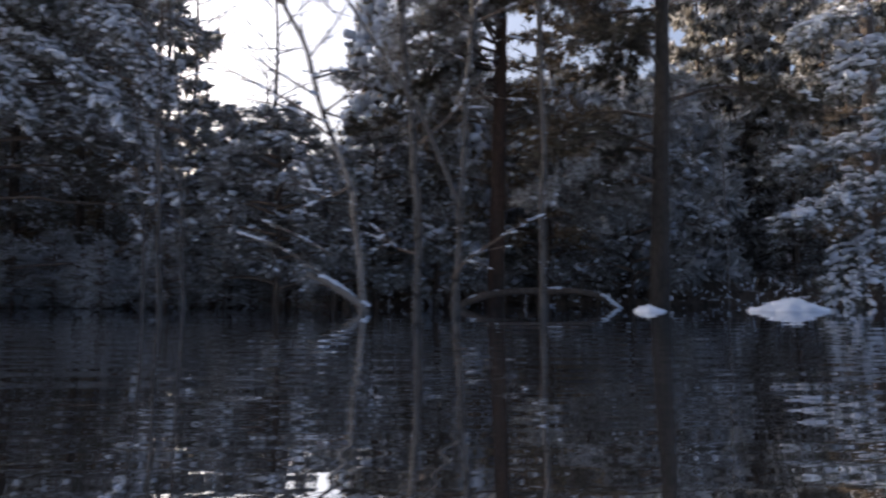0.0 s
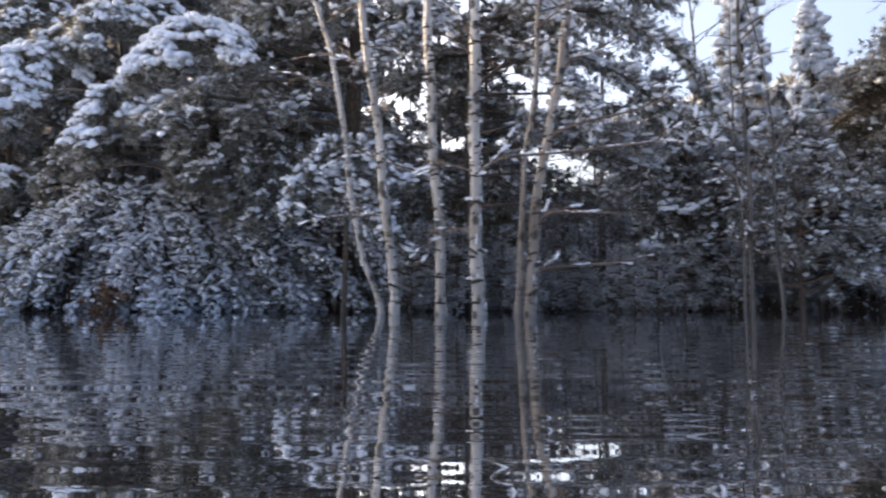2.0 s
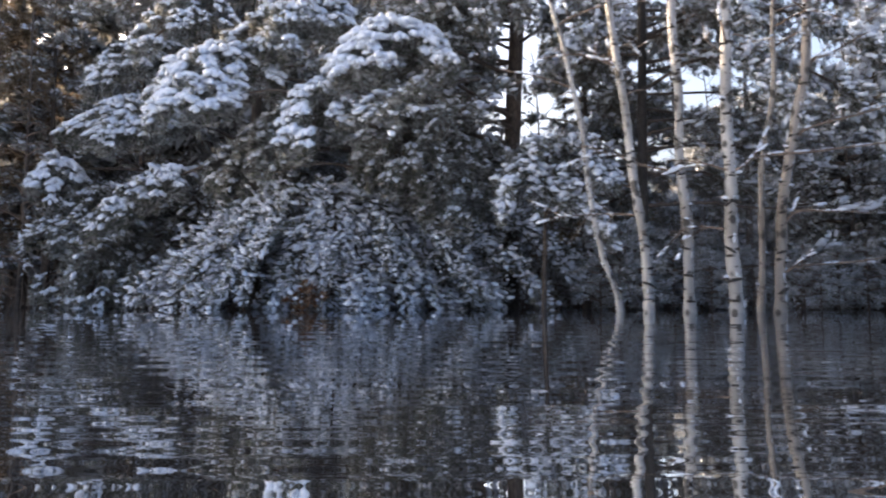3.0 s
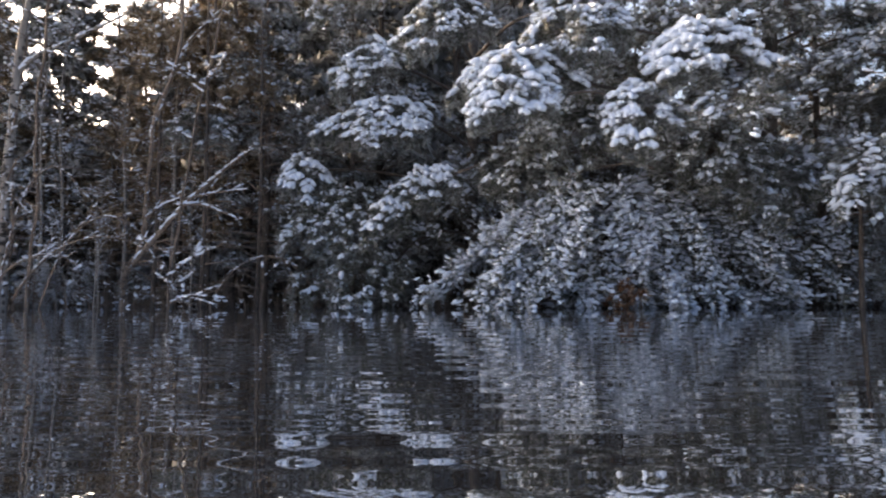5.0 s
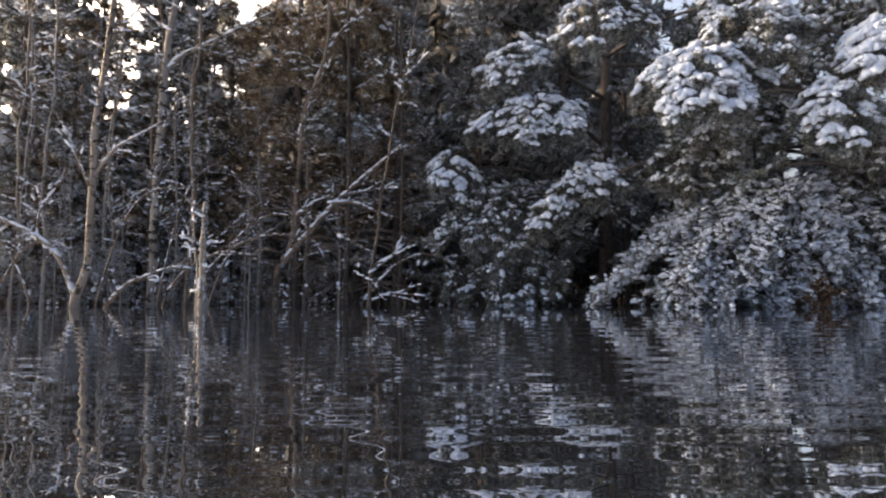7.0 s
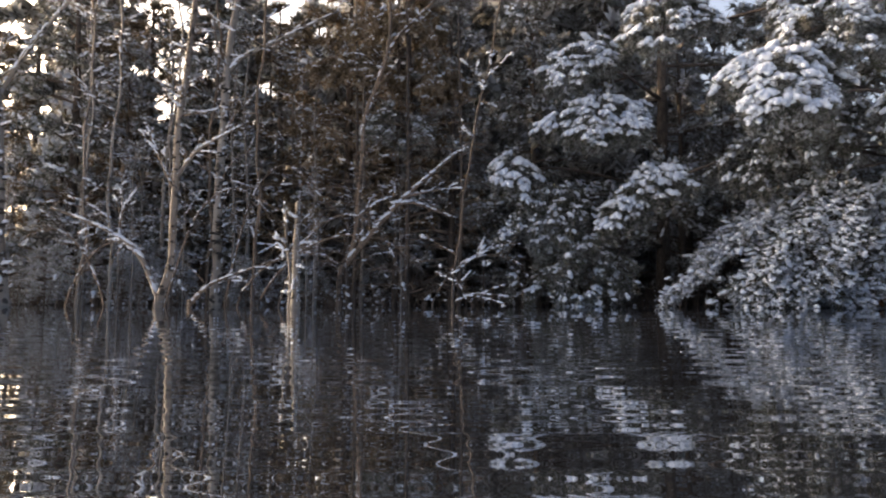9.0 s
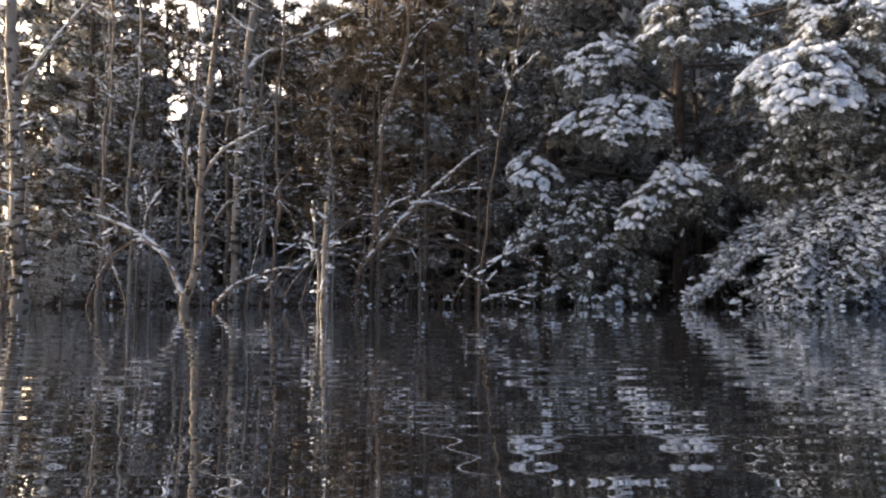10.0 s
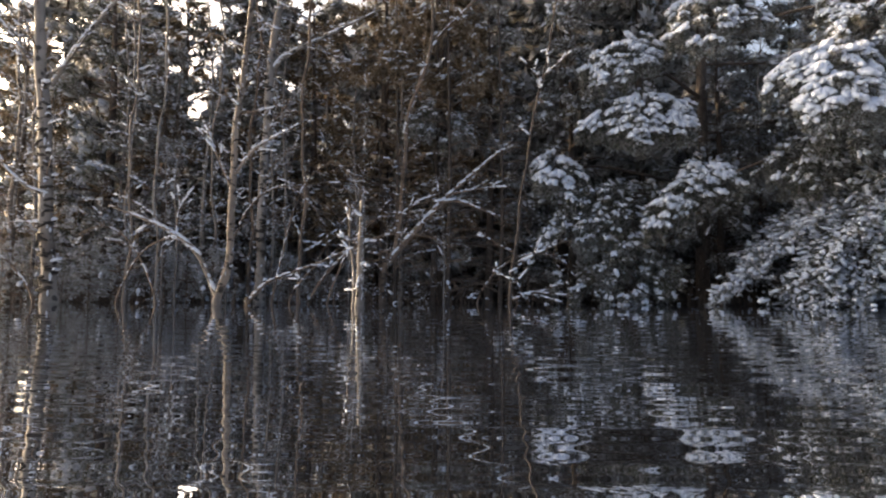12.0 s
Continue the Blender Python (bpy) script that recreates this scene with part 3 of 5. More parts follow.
birch("snag", 5.62, ((-13.57, 0.02), (-13.55, 0.45), (-13.54, 0.88)), 0.036, 0.5, 24, "broken upright stump plastered with snow", (), twigs=5, zmin=0.1, length=0.15, cover=0.9, side_snow=2.4, bark=BIRCH_GREY, wander=1.6, group="snags", category="stump")
birch("snag", 5.66, ((-13.62, 0.02), (-13.62, 0.45), (-13.63, 0.82)), 0.016, 0.5, 25, "thin broken stem with snow on it", (), twigs=6, zmin=0.1, length=0.16, cover=0.9, side_snow=0.8, bark=BIRCH_GREY, wander=2.0, group="snags", category="stump")
birch("leaning_tree", 8.50, ((-13.64, 0.02), (-13.61, 0.43), (-13.49, 0.72), (-13.43, 1.2), (-13.37, 1.86), (-13.30, 2.51), (-13.09, 3.10)), 0.034, 4.6, 26, "dark thin tree with a long snowy leaning limb",
      ((0.040, (-13.57, 0.52, 0.0), (-13.15, 1.00, -0.05), (-12.73, 1.43, -0.1), (-12.05, 2.02, -0.1)), (0.022, (-13.44, 1.09, 0.0), (-13.2, 1.28, 0.0), (-12.92, 1.39, 0.0)),
       (0.026, (-12.95, 1.26, -0.1), (-12.7, 1.27, -0.1), (-12.45, 1.18, -0.1), (-12.2, 1.09, -0.1)), (0.018, (-12.85, 1.35, -0.1), (-12.5, 1.42, -0.1), (-12.1, 1.47, -0.1)),
       (0.022, (-13.38, 2.2, 0.0), (-13.04, 3.3, 0.1), (-12.66, 3.75, 0.1), (-12.2, 4.2, 0.1))), bark=TWIG, twigs=18, zmin=0.3, length=0.7, cover=0.5, group="leaning trees", category="tree")
birch("sapling", 6.30, ((-12.26, 0.02), (-12.235, 0.4), (-12.185, 0.76), (-12.165, 1.05), (-12.125, 1.29), (-12.07, 1.61), (-11.98, 2.0), (-11.87, 2.48)), 0.014, 3.6, 27, "dark crooked sapling dotted with snow",
      ((0.011, (-12.24, 0.06, 0.0), (-12.1, 0.12, 0.0), (-11.95, 0.14, 0.0)), (0.008, (-12.2, 0.40, 0.0), (-12.0, 0.5, 0.0), (-11.73, 0.63, 0.0))), bark=PINE_BARK, twigs=14, zmin=0.2, length=0.35, cover=0.7, side_snow=0.4, group="saplings in the water", category="sapling")
THIN = ((-16.67, 8.1, 0.019), (-16.30, 8.1, 0.022), (-14.60, 8.1, 0.022), (-15.9, 8.9, 0.02), (-17.0, 8.8, 0.021), (-15.5, 9.2, 0.025), (-18.6, 8.9, 0.033))
for k, (x, y, r) in enumerate(THIN):
    birch("young_birch", y, ((x, 0.02), (x + 0.02 * (-1) ** k, 1.6), (x + 0.05, 3.7)), r, 6.0, 30 + k, "thin crooked young birch with snow-dusted twigs", (), bark=(RED_BIRCH, BIRCH_GREY, TWIG)[k % 3], wander=3.0, side_snow=0.4,
          twigs=26, zmin=0.3, length=0.6, cover=0.55, group="young birches of the thicket")

# arching stems bowed under snow
ARCS = ((-14.35, 7.3, 1.3, 0.75, 0.016), (-14.2, 7.6, 1.0, 1.0, 0.014), (-14.5, 7.1, 0.9, 0.55, 0.014), (-15.9, 7.2, -0.7, 0.8, 0.014), (-16.5, 7.5, 0.8, 0.7, 0.014),
        (-12.5, 8.2, 0.9, 0.6, 0.013), (-15.5, 7.7, 1.0, 1.3, 0.015), (-17.2, 7.2, -0.8, 0.6, 0.014), (-14.9, 7.9, 0.9, 1.6, 0.015))
for k, (x, y, dx, h, r) in enumerate(ARCS):
    rng = np.random.RandomState(900 + k)
    stem = thing("bent_sapling", x, y, BED, "thin bowed sapling lined with snow, arching over the water", "sapling", "bowed saplings of the thicket")
    b, s_, tw = Buf(), Buf(), Buf()
    ln = curve(((x, y, BED), (x + 0.05 * dx, y, 0.1), (x + 0.35 * dx, y - 0.05, 0.75 * h), (x + 0.7 * dx, y - 0.1, h), (x + dx, y - 0.15, h * 0.96), (x + 1.2 * dx, y - 0.15, h * 0.8)), 26)
    rad = np.linspace(r, r * 0.3, 26)
    tube(b, ln, rad, 6, 0.06, rng)
    snow_line(s_, rng, ln[6:], rad[6:], 0.6, 0.85)
    for _ in range(9):
        i = rng.randint(7, 25)
        e = (unit((ln[i] - ln[i - 2])[None])[0] + rng.normal(0, 0.5, 3)) * rng.uniform(0.12, 0.4)
        tl = curve((ln[i], ln[i] + e * 0.5 + UP * 0.02, ln[i] + e), 5)
        tube(tw, tl, np.linspace(0.005, 0.002, 5), 4)
        snow_line(s_, rng, tl, 0.004, 0.4, 1.0)
    part("stem", b, TWIG, stem)
    part("brushwood", tw, TWIG, stem)
    part("snow", s_, SNOW, stem)

# dead conifers with level, snow-lined limbs
for k, (x, y, r, top) in enumerate(((-12.85, 8.9, 0.04, 4.5), (-13.55, 9.1, 0.035, 4.2), (-12.15, 9.0, 0.035, 4.0))):
    rng = np.random.RandomState(930 + k)
    dead = thing("dead_tree", x, y, BED, "dark dead conifer with level bare limbs lined with snow", "dead tree", "dead conifers")
    pine_line = curve(((x, y, BED), (x + 0.04, y, 1.5), (x, y + 0.05, top)), 24)
    b = Buf()
    tube(b, pine_line, np.linspace(r, 0.012, 24), 8, 0.05, rng)
    part("trunk", b, PINE_BARK, dead)
    s_, tw = Buf(), Buf()
    for i in range(26):
        h = 0.15 + 2.6 * i / 26
        a = rng.choice((0.0, np.pi)) + rng.normal(-0.3, 0.5)
        reach = rng.uniform(0.4, 1.0) * (1.1 - 0.15 * h)
        root = np.array((x, y, h))
        way = np.array((math.cos(a), -abs(math.sin(a)) * 0.6, 0.0))
        ln = curve((root, root + way * reach * 0.5 + UP * rng.normal(0.06, 0.04), root + way * reach + UP * rng.normal(-0.06, 0.08)), 9)
        b = Buf()
        tube(b, ln, np.linspace(0.011, 0.003, 9), 5, 0.05, rng)
        part("limb", b, TWIG, dead)
        snow_line(s_, rng, ln, np.linspace(0.005, 0.002, 9), 0.34, 0.55)
        for _ in range(3):
            j = rng.randint(2, 8)
            e = (way + rng.normal(0, 0.5, 3)) * rng.uniform(0.08, 0.25)
            tube(tw, curve((ln[j], ln[j] + e), 3), (0.004, 0.003, 0.002), 3)
    part("brushwood", tw, TWIG, dead)
    part("snow", s_, SNOW, dead)

# the fallen stem
rng = np.random.RandomState(50)
log_thing = thing("fallen_log", -0.35, 4.96, 0.0, "thin fallen birch stem topped with snow, sloping into the water", "log")
b, s = Buf(), Buf()
for pts, r in ((((-1.18, 5.02, 0.56), (-0.82, 4.98, 0.42), (-0.33, 4.96, 0.07), (-0.25, 4.96, -0.02)), 0.012), (((-1.02, 5.05, 0.66), (-0.8, 5.02, 0.56), (-0.5, 4.99, 0.40)), 0.009), (((-0.68, 4.9, 0.27), (-0.5, 4.93, 0.18), (-0.28, 4.96, 0.03)), 0.03)):
    ln = curve(pts, 20)
    tube(b, ln, np.linspace(r * 0.7, r, 20), 7, 0.05, rng)
    snow_line(s, rng, ln, r, 0.9 if r > 0.02 else 0.55, 0.8)
part("stem", b, BIRCH_GREY, log_thing)
part("snow", s, SNOW, log_thing)


# ---- the great pine with its laden boughs ----
def bough(tree, seed, pts, r, width, twigs, per=4, snow=0.5, size=0.04, tuft=0.085, droop=0.15, lift=0.05, first=0.3, needles=None, heap=0.0, label=""):
    """A limb with its twigs, needles and snow under a tree."""
    rng = np.random.RandomState(seed)
    limb = curve(pts, 24)
    b, n, s, t = Buf(), Buf(), Buf(), Buf()
    tube(b, limb, np.linspace(r, r * 0.25, 24), 7, 0.05, rng)
    ob = part("bough", b, PINE_BARK, tree, label)
    root, tip, p, d = foliage(rng, limb, width, twigs, per, lift, droop, first)
    sticks(t, root, tip, 0.004)
    part("brushwood", t, TWIG, ob)
    sz = tuft * rng.uniform(0.7, 1.25, len(p))
    spread(n, TUFTS, along(d, sz, sz, sz, rng), p, rng)
    part("foliage", n, needles or NEEDLE, ob)
    m = rng.uniform(size=len(p)) < snow
    for share, scale in ((1.0, 0.95), (0.55, 0.6)):
        j = m & (rng.uniform(size=len(p)) < share)
        k = j.sum()
        q = p[j] + UP * 0.018 + unit(d[j]) * rng.uniform(0.0, 0.07, (k, 1)) + rng.normal(0, 0.016, (k, 3))
        lumps(s, rng, q, d[j] + rng.normal(0, 0.25, (k, 3)), size * scale, 0.62, 1.75)
    if heap:
        k = int(heap * len(p))
        j = rng.randint(0, len(p), k)
        lumps(s, rng, p[j] + UP * rng.uniform(0.03, 0.09, (k, 1)), d[j], size * 1.3, 0.7, 1.4, True)
    part("snow", s, SNOW, ob)
    return ob


def pad(tree, seed, path, r, centre, rx, ry, drop, sprays, size=0.03, cover=0.82, slope=0.0, lean=0.9, needles=None, label="", fingers=7, under=1.0):
    """A limb that ends in a dome of drooping sprays, each a hand of shoots under fingers of snow."""
    rng = np.random.RandomState(seed)
    c = np.array(centre, float)
    limb = curve((*path, tuple(c - UP * (drop * 0.25 + 0.06))), 20)
    b, t, n, s = Buf(), Buf(), Buf(), Buf()
    tube(b, limb, np.linspace(r, r * 0.4, 20), 7, 0.05, rng)
    ob = part("bough", b, PINE_BARK, tree, label)
    a = rng.uniform(0, 2 * np.pi, sprays)
    f = np.sqrt(rng.uniform(0.0, 1, sprays))
    wob = 1 + 0.18 * np.sin(3 * a + seed) + 0.12 * np.sin(5 * a + 2 * seed)
    flat = np.stack((np.cos(a) * rx * wob, np.sin(a) * ry * wob), 1) * f[:, None]
    lift = rng.normal(0, 0.03, sprays)
    base = np.column_stack((c[0] + flat[:, 0], c[1] + flat[:, 1], c[2] + flat @ np.array((slope, lean)) - drop * f ** 1.7 + lift))
    sticks(t, np.tile(limb[-1], (sprays, 1)) * 0.65 + base * 0.35 - UP * 0.05, base - UP * 0.02, 0.007)
    out = unit(np.stack((np.cos(a) * (0.35 + f), np.sin(a) * (0.35 + f) - 0.35, -0.15 - 0.75 * f + rng.normal(0, 0.15, sprays)), 1))
    lat = unit(np.cross(out, UP))
    g = np.linspace(-1, 1, fingers)[None, :, None] + rng.normal(0, 0.15, (sprays, fingers, 1))
    d = unit(out[:, None] + lat[:, None] * g * 0.8 - UP * 0.2 * np.abs(g) + rng.normal(0, 0.12, (sprays, fingers, 3)))
    reach = 0.15 * (1.1 - 0.4 * np.abs(g)) * rng.uniform(0.6, 1.15, (sprays, fingers, 1))
    tip = (base[:, None] + d * reach).reshape(-1, 3)
    root = np.repeat(base, fingers, 0)
    d = d.reshape(-1, 3)
    sticks(t, root, tip, 0.004)
    part("brushwood", t, TWIG, ob)
    k = len(tip)
    for u, drip in ((0.35, 0.0), (0.8, 0.0), (0.5, 0.10 * under), (0.7, 0.2 * under)):
        sz = 0.085 * rng.uniform(0.7, 1.25, k)
        spread(n, TUFTS, along(d + rng.normal(0, 0.3, d.shape), sz, sz, sz, rng), root + (tip - root) * u - UP * drip * rng.uniform(0.2, 1, (k, 1)), rng)
    part("foliage", n, needles or NEEDLE, ob)
    m = rng.uniform(size=k) < cover
    q = root[m] + (tip - root)[m] * rng.uniform(0.45, 0.85, (m.sum(), 1)) + UP * 0.022
    size = size * np.repeat(rng.uniform(0.8, 1.2, sprays), fingers)[m]
    size = size * rng.uniform(0.7, 1.15, len(q))
    spread(s, LUMPS, along(d[m], size * 0.95, size * rng.uniform(1.5, 2.3, len(q)), size * 0.9, rng, True), q, rng)
    m = rng.uniform(size=sprays) < cover
    lumps(s, rng, base[m] + UP * 0.02, out[m], size.mean() * 1.35, 0.85, 1.3, True)
    part("snow", s, SNOW, ob)
    return ob


def pine_trunk(tree, line, r0, r1, bark):
    b = Buf()
    rng = np.random.RandomState(3)
    tube(b, curve(line, 40), np.linspace(r0, r1, 40), 12, 0.04, rng)
    return part("trunk", b, bark, tree)


pine = thing("pine_tree", -5.85, 7.85, BED, "big pine with drooping boughs heaped with snow, over the water", "pine tree")
pine_trunk(pine, ((-5.9, 7.85, BED), (-5.88, 7.85, 1.1), (-5.8, 7.85, 3.0), (-5.72, 7.85, 5.0), (-5.7, 7.85, 8.0)), 0.12, 0.05, PINE_BARK)
HEAPED = "bough heaped with thick snow"
# heaped pads
T = (-5.8, 7.85)
pad(pine, 101, ((*T, 2.3), (-7.2, 7.5, 2.35)), 0.035, (-9.0, 6.65, 2.58), 0.52, 0.35, 0.42, 104, 0.041, 0.95, slope=0.18, label=HEAPED)
pad(pine, 102, ((*T, 1.6), (-7.0, 7.0, 1.92)), 0.032, (-7.85, 6.3, 2.12), 0.30, 0.28, 0.35, 48, 0.036, 0.95, slope=0.3, label=HEAPED)
pad(pine, 103, ((*T, 2.2), (-6.6, 7.0, 2.4)), 0.03, (-7.2, 6.4, 2.76), 0.50, 0.35, 0.34, 92, 0.043, 0.95, slope=0.12, label=HEAPED)
pad(pine, 104, ((*T, 1.4), (-7.6, 7.6, 1.75), (-8.8, 7.6, 1.75)), 0.03, (-10.06, 7.75, 1.46), 0.52, 0.22, 0.22, 80, 0.030, 0.9, slope=0.62, label=HEAPED)
pad(pine, 105, ((*T, 2.7), (-6.8, 7.3, 2.9)), 0.03, (-8.3, 6.9, 3.15), 0.5, 0.35, 0.3, 61, 0.030, slope=0.15, label=HEAPED)
DUST = "bough flecked with snow over bare needles"
pad(pine, 106, ((*T, 1.5), (-7.0, 7.4, 1.75)), 0.03, (-8.75, 7.55, 1.85), 0.55, 0.35, 0.3, 72, 0.024, 0.6, slope=0.25, label=DUST)
pad(pine, 107, ((*T, 2.1), (-6.4, 7.2, 2.05)), 0.03, (-7.0, 6.75, 1.95), 0.5, 0.4, 0.45, 84, 0.022, 0.55, label=DUST)
pad(pine, 108, ((*T, 1.5), (-6.3, 7.2, 1.6)), 0.03, (-6.6, 6.8, 1.62), 0.5, 0.35, 0.4, 70, 0.022, 0.55, label=DUST)
pad(pine, 109, ((*T, 1.9), (-7.0, 7.6, 2.1)), 0.03, (-8.2, 7.3, 2.3), 0.6, 0.35, 0.35, 72, 0.024, 0.6, slope=0.2, label=DUST)

# bare arching limbs under the heaped boughs
for k, (pts, r) in enumerate(((((*T, 1.5), (-7.0, 6.95, 1.7), (-7.75, 6.5, 1.95), (-8.3, 6.45, 2.1), (-8.9, 6.5, 1.98)), 0.03), (((*T, 1.1), (-7.1, 7.0, 1.3), (-7.8, 6.75, 1.45), (-8.4, 6.8, 1.36)), 0.026))):
    bough(pine, 740 + k, pts, r, (0.2, 0.25), 10, 3, 0.3, 0.02, first=0.75, label="bare arching limb")

# a low pine whose drooping fan hangs over the water
low = thing("young_pine", -7.98, 7.3, BED, "low spreading pine, its fan of boughs dusted with bluish snow", "young pine")
pine_trunk(low, ((-7.98, 7.3, BED), (-7.98, 7.3, 0.5), (-7.9, 7.3, 1.15)), 0.06, 0.025, PINE_BARK)
LOW = "low drooping bough dusted with blue-white snow"
L = (-7.92, 7.3)
FAN = (((*L, 1.0), (-8.6, 7.3, 1.08), (-9.15, 7.35, 0.72), (-9.82, 7.5, 0.1)), ((*L, 1.0), (-8.4, 7.1, 1.05), (-8.85, 6.95, 0.7), (-9.25, 6.9, 0.22)), ((*L, 1.1), (-8.2, 7.0, 1.15), (-8.45, 6.8, 0.8), (-8.6, 6.75, 0.3)),
       ((*L, 1.1), (-7.8, 7.0, 1.22), (-7.75, 6.75, 0.9), (-7.7, 6.7, 0.5)), ((*L, 1.1), (-7.5, 7.05, 1.2), (-7.2, 6.85, 0.85), (-7.05, 6.75, 0.4)), ((*L, 1.0), (-7.2, 7.1, 1.15), (-6.75, 6.9, 0.8), (-6.4, 6.8, 0.3)),
       ((*L, 1.1), (-8.3, 7.5, 1.2), (-8.9, 7.6, 0.95), (-9.4, 7.65, 0.5)), ((*L, 1.15), (-7.2, 7.4, 1.35), (-6.6, 7.3, 1.05), (-6.15, 7.2, 0.55)), ((*L, 0.9), (-6.9, 7.3, 1.0), (-6.2, 7.0, 0.65), (-5.75, 6.9, 0.2)),
       ((*L, 0.8), (-7.0, 7.2, 0.8), (-6.5, 7.0, 0.5), (-6.2, 6.95, 0.15)), ((*L, 1.0), (-6.6, 7.5, 1.2), (-5.9, 7.3, 0.95), (-5.4, 7.2, 0.45)))
rr = np.random.RandomState(112)
FILL = []
for k in range(12):
    a = -2.9 + 2.6 * k / 11
    ln = 0.75 + 0.35 * (k * 5 % 4) / 3
    ex, ey = math.cos(a) * ln * 1.25, math.sin(a) * ln * 0.55
    FILL.append(((*L, 0.75), (L[0] + ex * 0.55, L[1] + ey * 0.6, 0.8 + 0.08 * (k % 3)), (L[0] + ex, L[1] + ey, 0.32 + 0.1 * (k % 2)), (L[0] + ex * 1.2, L[1] + ey * 1.1, 0.1)))
for k, pts in enumerate(FAN + tuple(FILL)):
    bough(low, 110 + k, pts, 0.02, (0.28, 0.42, 0.48, 0.4), 125, 4, 0.9, 0.029 if k in (0, 1, 6) else 0.027, tuft=0.085, first=0.15, droop=0.3, lift=0.12, needles=FROST_HAZE if k % 3 == 0 else NEEDLE, label=LOW)
# shaded boughs farther in
SHADED = (((-5.85, 7.85, 2.2), (-6.6, 7.5, 2.0), (-7.2, 7.0, 1.6), (-7.3, 6.9, 1.4)), ((-5.8, 7.85, 2.9), (-6.6, 7.9, 2.8), (-7.8, 7.9, 2.5)), ((-5.8, 7.85, 3.1), (-5.4, 7.3, 3.2), (-5.0, 6.8, 3.1)),
          ((-5.85, 7.85, 3.4), (-7.0, 8.2, 3.5), (-8.4, 8.5, 3.3)), ((-5.9, 7.85, 1.4), (-6.6, 8.1, 1.5), (-8.2, 8.3, 1.4)), ((-5.8, 7.85, 3.9), (-6.3, 7.0, 3.8), (-6.9, 6.6, 3.5)),
          )
SHADED_UP = (((-5.8, 7.85, 2.7), (-6.3, 7.2, 2.3), (-6.5, 6.5, 1.9)), ((-5.85, 7.85, 0.9), (-6.4, 7.6, 0.9), (-7.2, 7.7, 0.6)), ((-5.75, 7.85, 4.4), (-7.0, 7.6, 4.3), (-8.2, 7.4, 3.9)), ((-5.75, 7.85, 4.8), (-5.3, 7.0, 4.9), (-4.9, 6.5, 4.5)),
          ((-5.8, 7.85, 3.3), (-5.9, 7.3, 3.4), (-6.0, 7.0, 3.1)), ((-5.85, 7.85, 1.5), (-5.9, 7.4, 1.7), (-5.8, 7.1, 1.5)), ((-6.3, 7.0, 2.4), (-6.9, 6.2, 2.1), (-7.2, 5.8, 1.75)))
for k, pts in enumerate(SHADED + SHADED_UP):
    bough(pine, 130 + k, pts, 0.025, (0.3, 0.55, 0.6, 0.4), 90, 4, 0.22, 0.035, first=0.1, droop=0.3)

for k in range(11):
    a, h, ln = 2.5 + 0.14 * (k * 4 % 11), 2.75 + 0.14 * k, 0.9 + 0.1 * (k * 7 % 11)
    bough(pine, 660 + k, ((-5.8, 7.85, h), (-5.8 + math.cos(a) * ln * 0.5, 7.9 + math.sin(a) * ln * 0.4, h + 0.12), (-5.8 + math.cos(a) * ln, 7.9 + math.sin(a) * ln * 0.7, h - 0.1)), 0.022, (0.3, 0.55, 0.5, 0.35), 75, 4, 0.25, 0.034, first=0.1, droop=0.3)

second = thing("pine_tree", -9.3, 9.5, BED, "tall pine with snow-laden boughs reaching over the water", "pine tree")
pine_trunk(second, ((-9.3, 9.5, BED), (-9.25, 9.5, 2.5), (-9.2, 9.5, 7.5)), 0.11, 0.04, PINE_BARK)
S = (-9.25, 9.5)
pad(second, 150, ((*S, 2.2), (-9.8, 8.9, 2.4)), 0.03, (-10.42, 8.2, 2.52), 0.66, 0.22, 0.32, 104, 0.035, 0.92, slope=0.12, label=HEAPED)
pad(second, 151, ((*S, 2.9), (-10.0, 8.9, 3.1)), 0.03, (-10.62, 8.5, 3.32), 0.5, 0.25, 0.3, 84, 0.033, 0.85, slope=0.42, label=HEAPED)
pad(second, 152, ((*S, 1.6), (-10.6, 9.0, 1.8)), 0.025, (-11.45, 8.5, 1.86), 0.28, 0.25, 0.34, 42, 0.034, 0.9, label=HEAPED)
pad(second, 153, ((*S, 3.5), (-9.6, 8.6, 3.7)), 0.03, (-9.7, 7.9, 3.7), 0.5, 0.4, 0.35, 70, 0.032, slope=0.2, label=HEAPED)
pad(second, 154, ((*S, 3.5), (-8.8, 8.4, 3.6)), 0.03, (-8.2, 7.4, 3.6), 0.5, 0.4, 0.35, 70, 0.034, label=HEAPED)
pad(second, 155, ((*S, 1.3), (-10.2, 8.9, 1.45)), 0.025, (-10.9, 8.4, 1.45), 0.62, 0.35, 0.5, 89, 0.022, 0.6, label=DUST)
pad(second, 156, ((*S, 0.8), (-10.0, 8.8, 0.95)), 0.025, (-10.7, 8.3, 0.9), 0.62, 0.35, 0.6, 89, 0.022, 0.6, label=DUST)
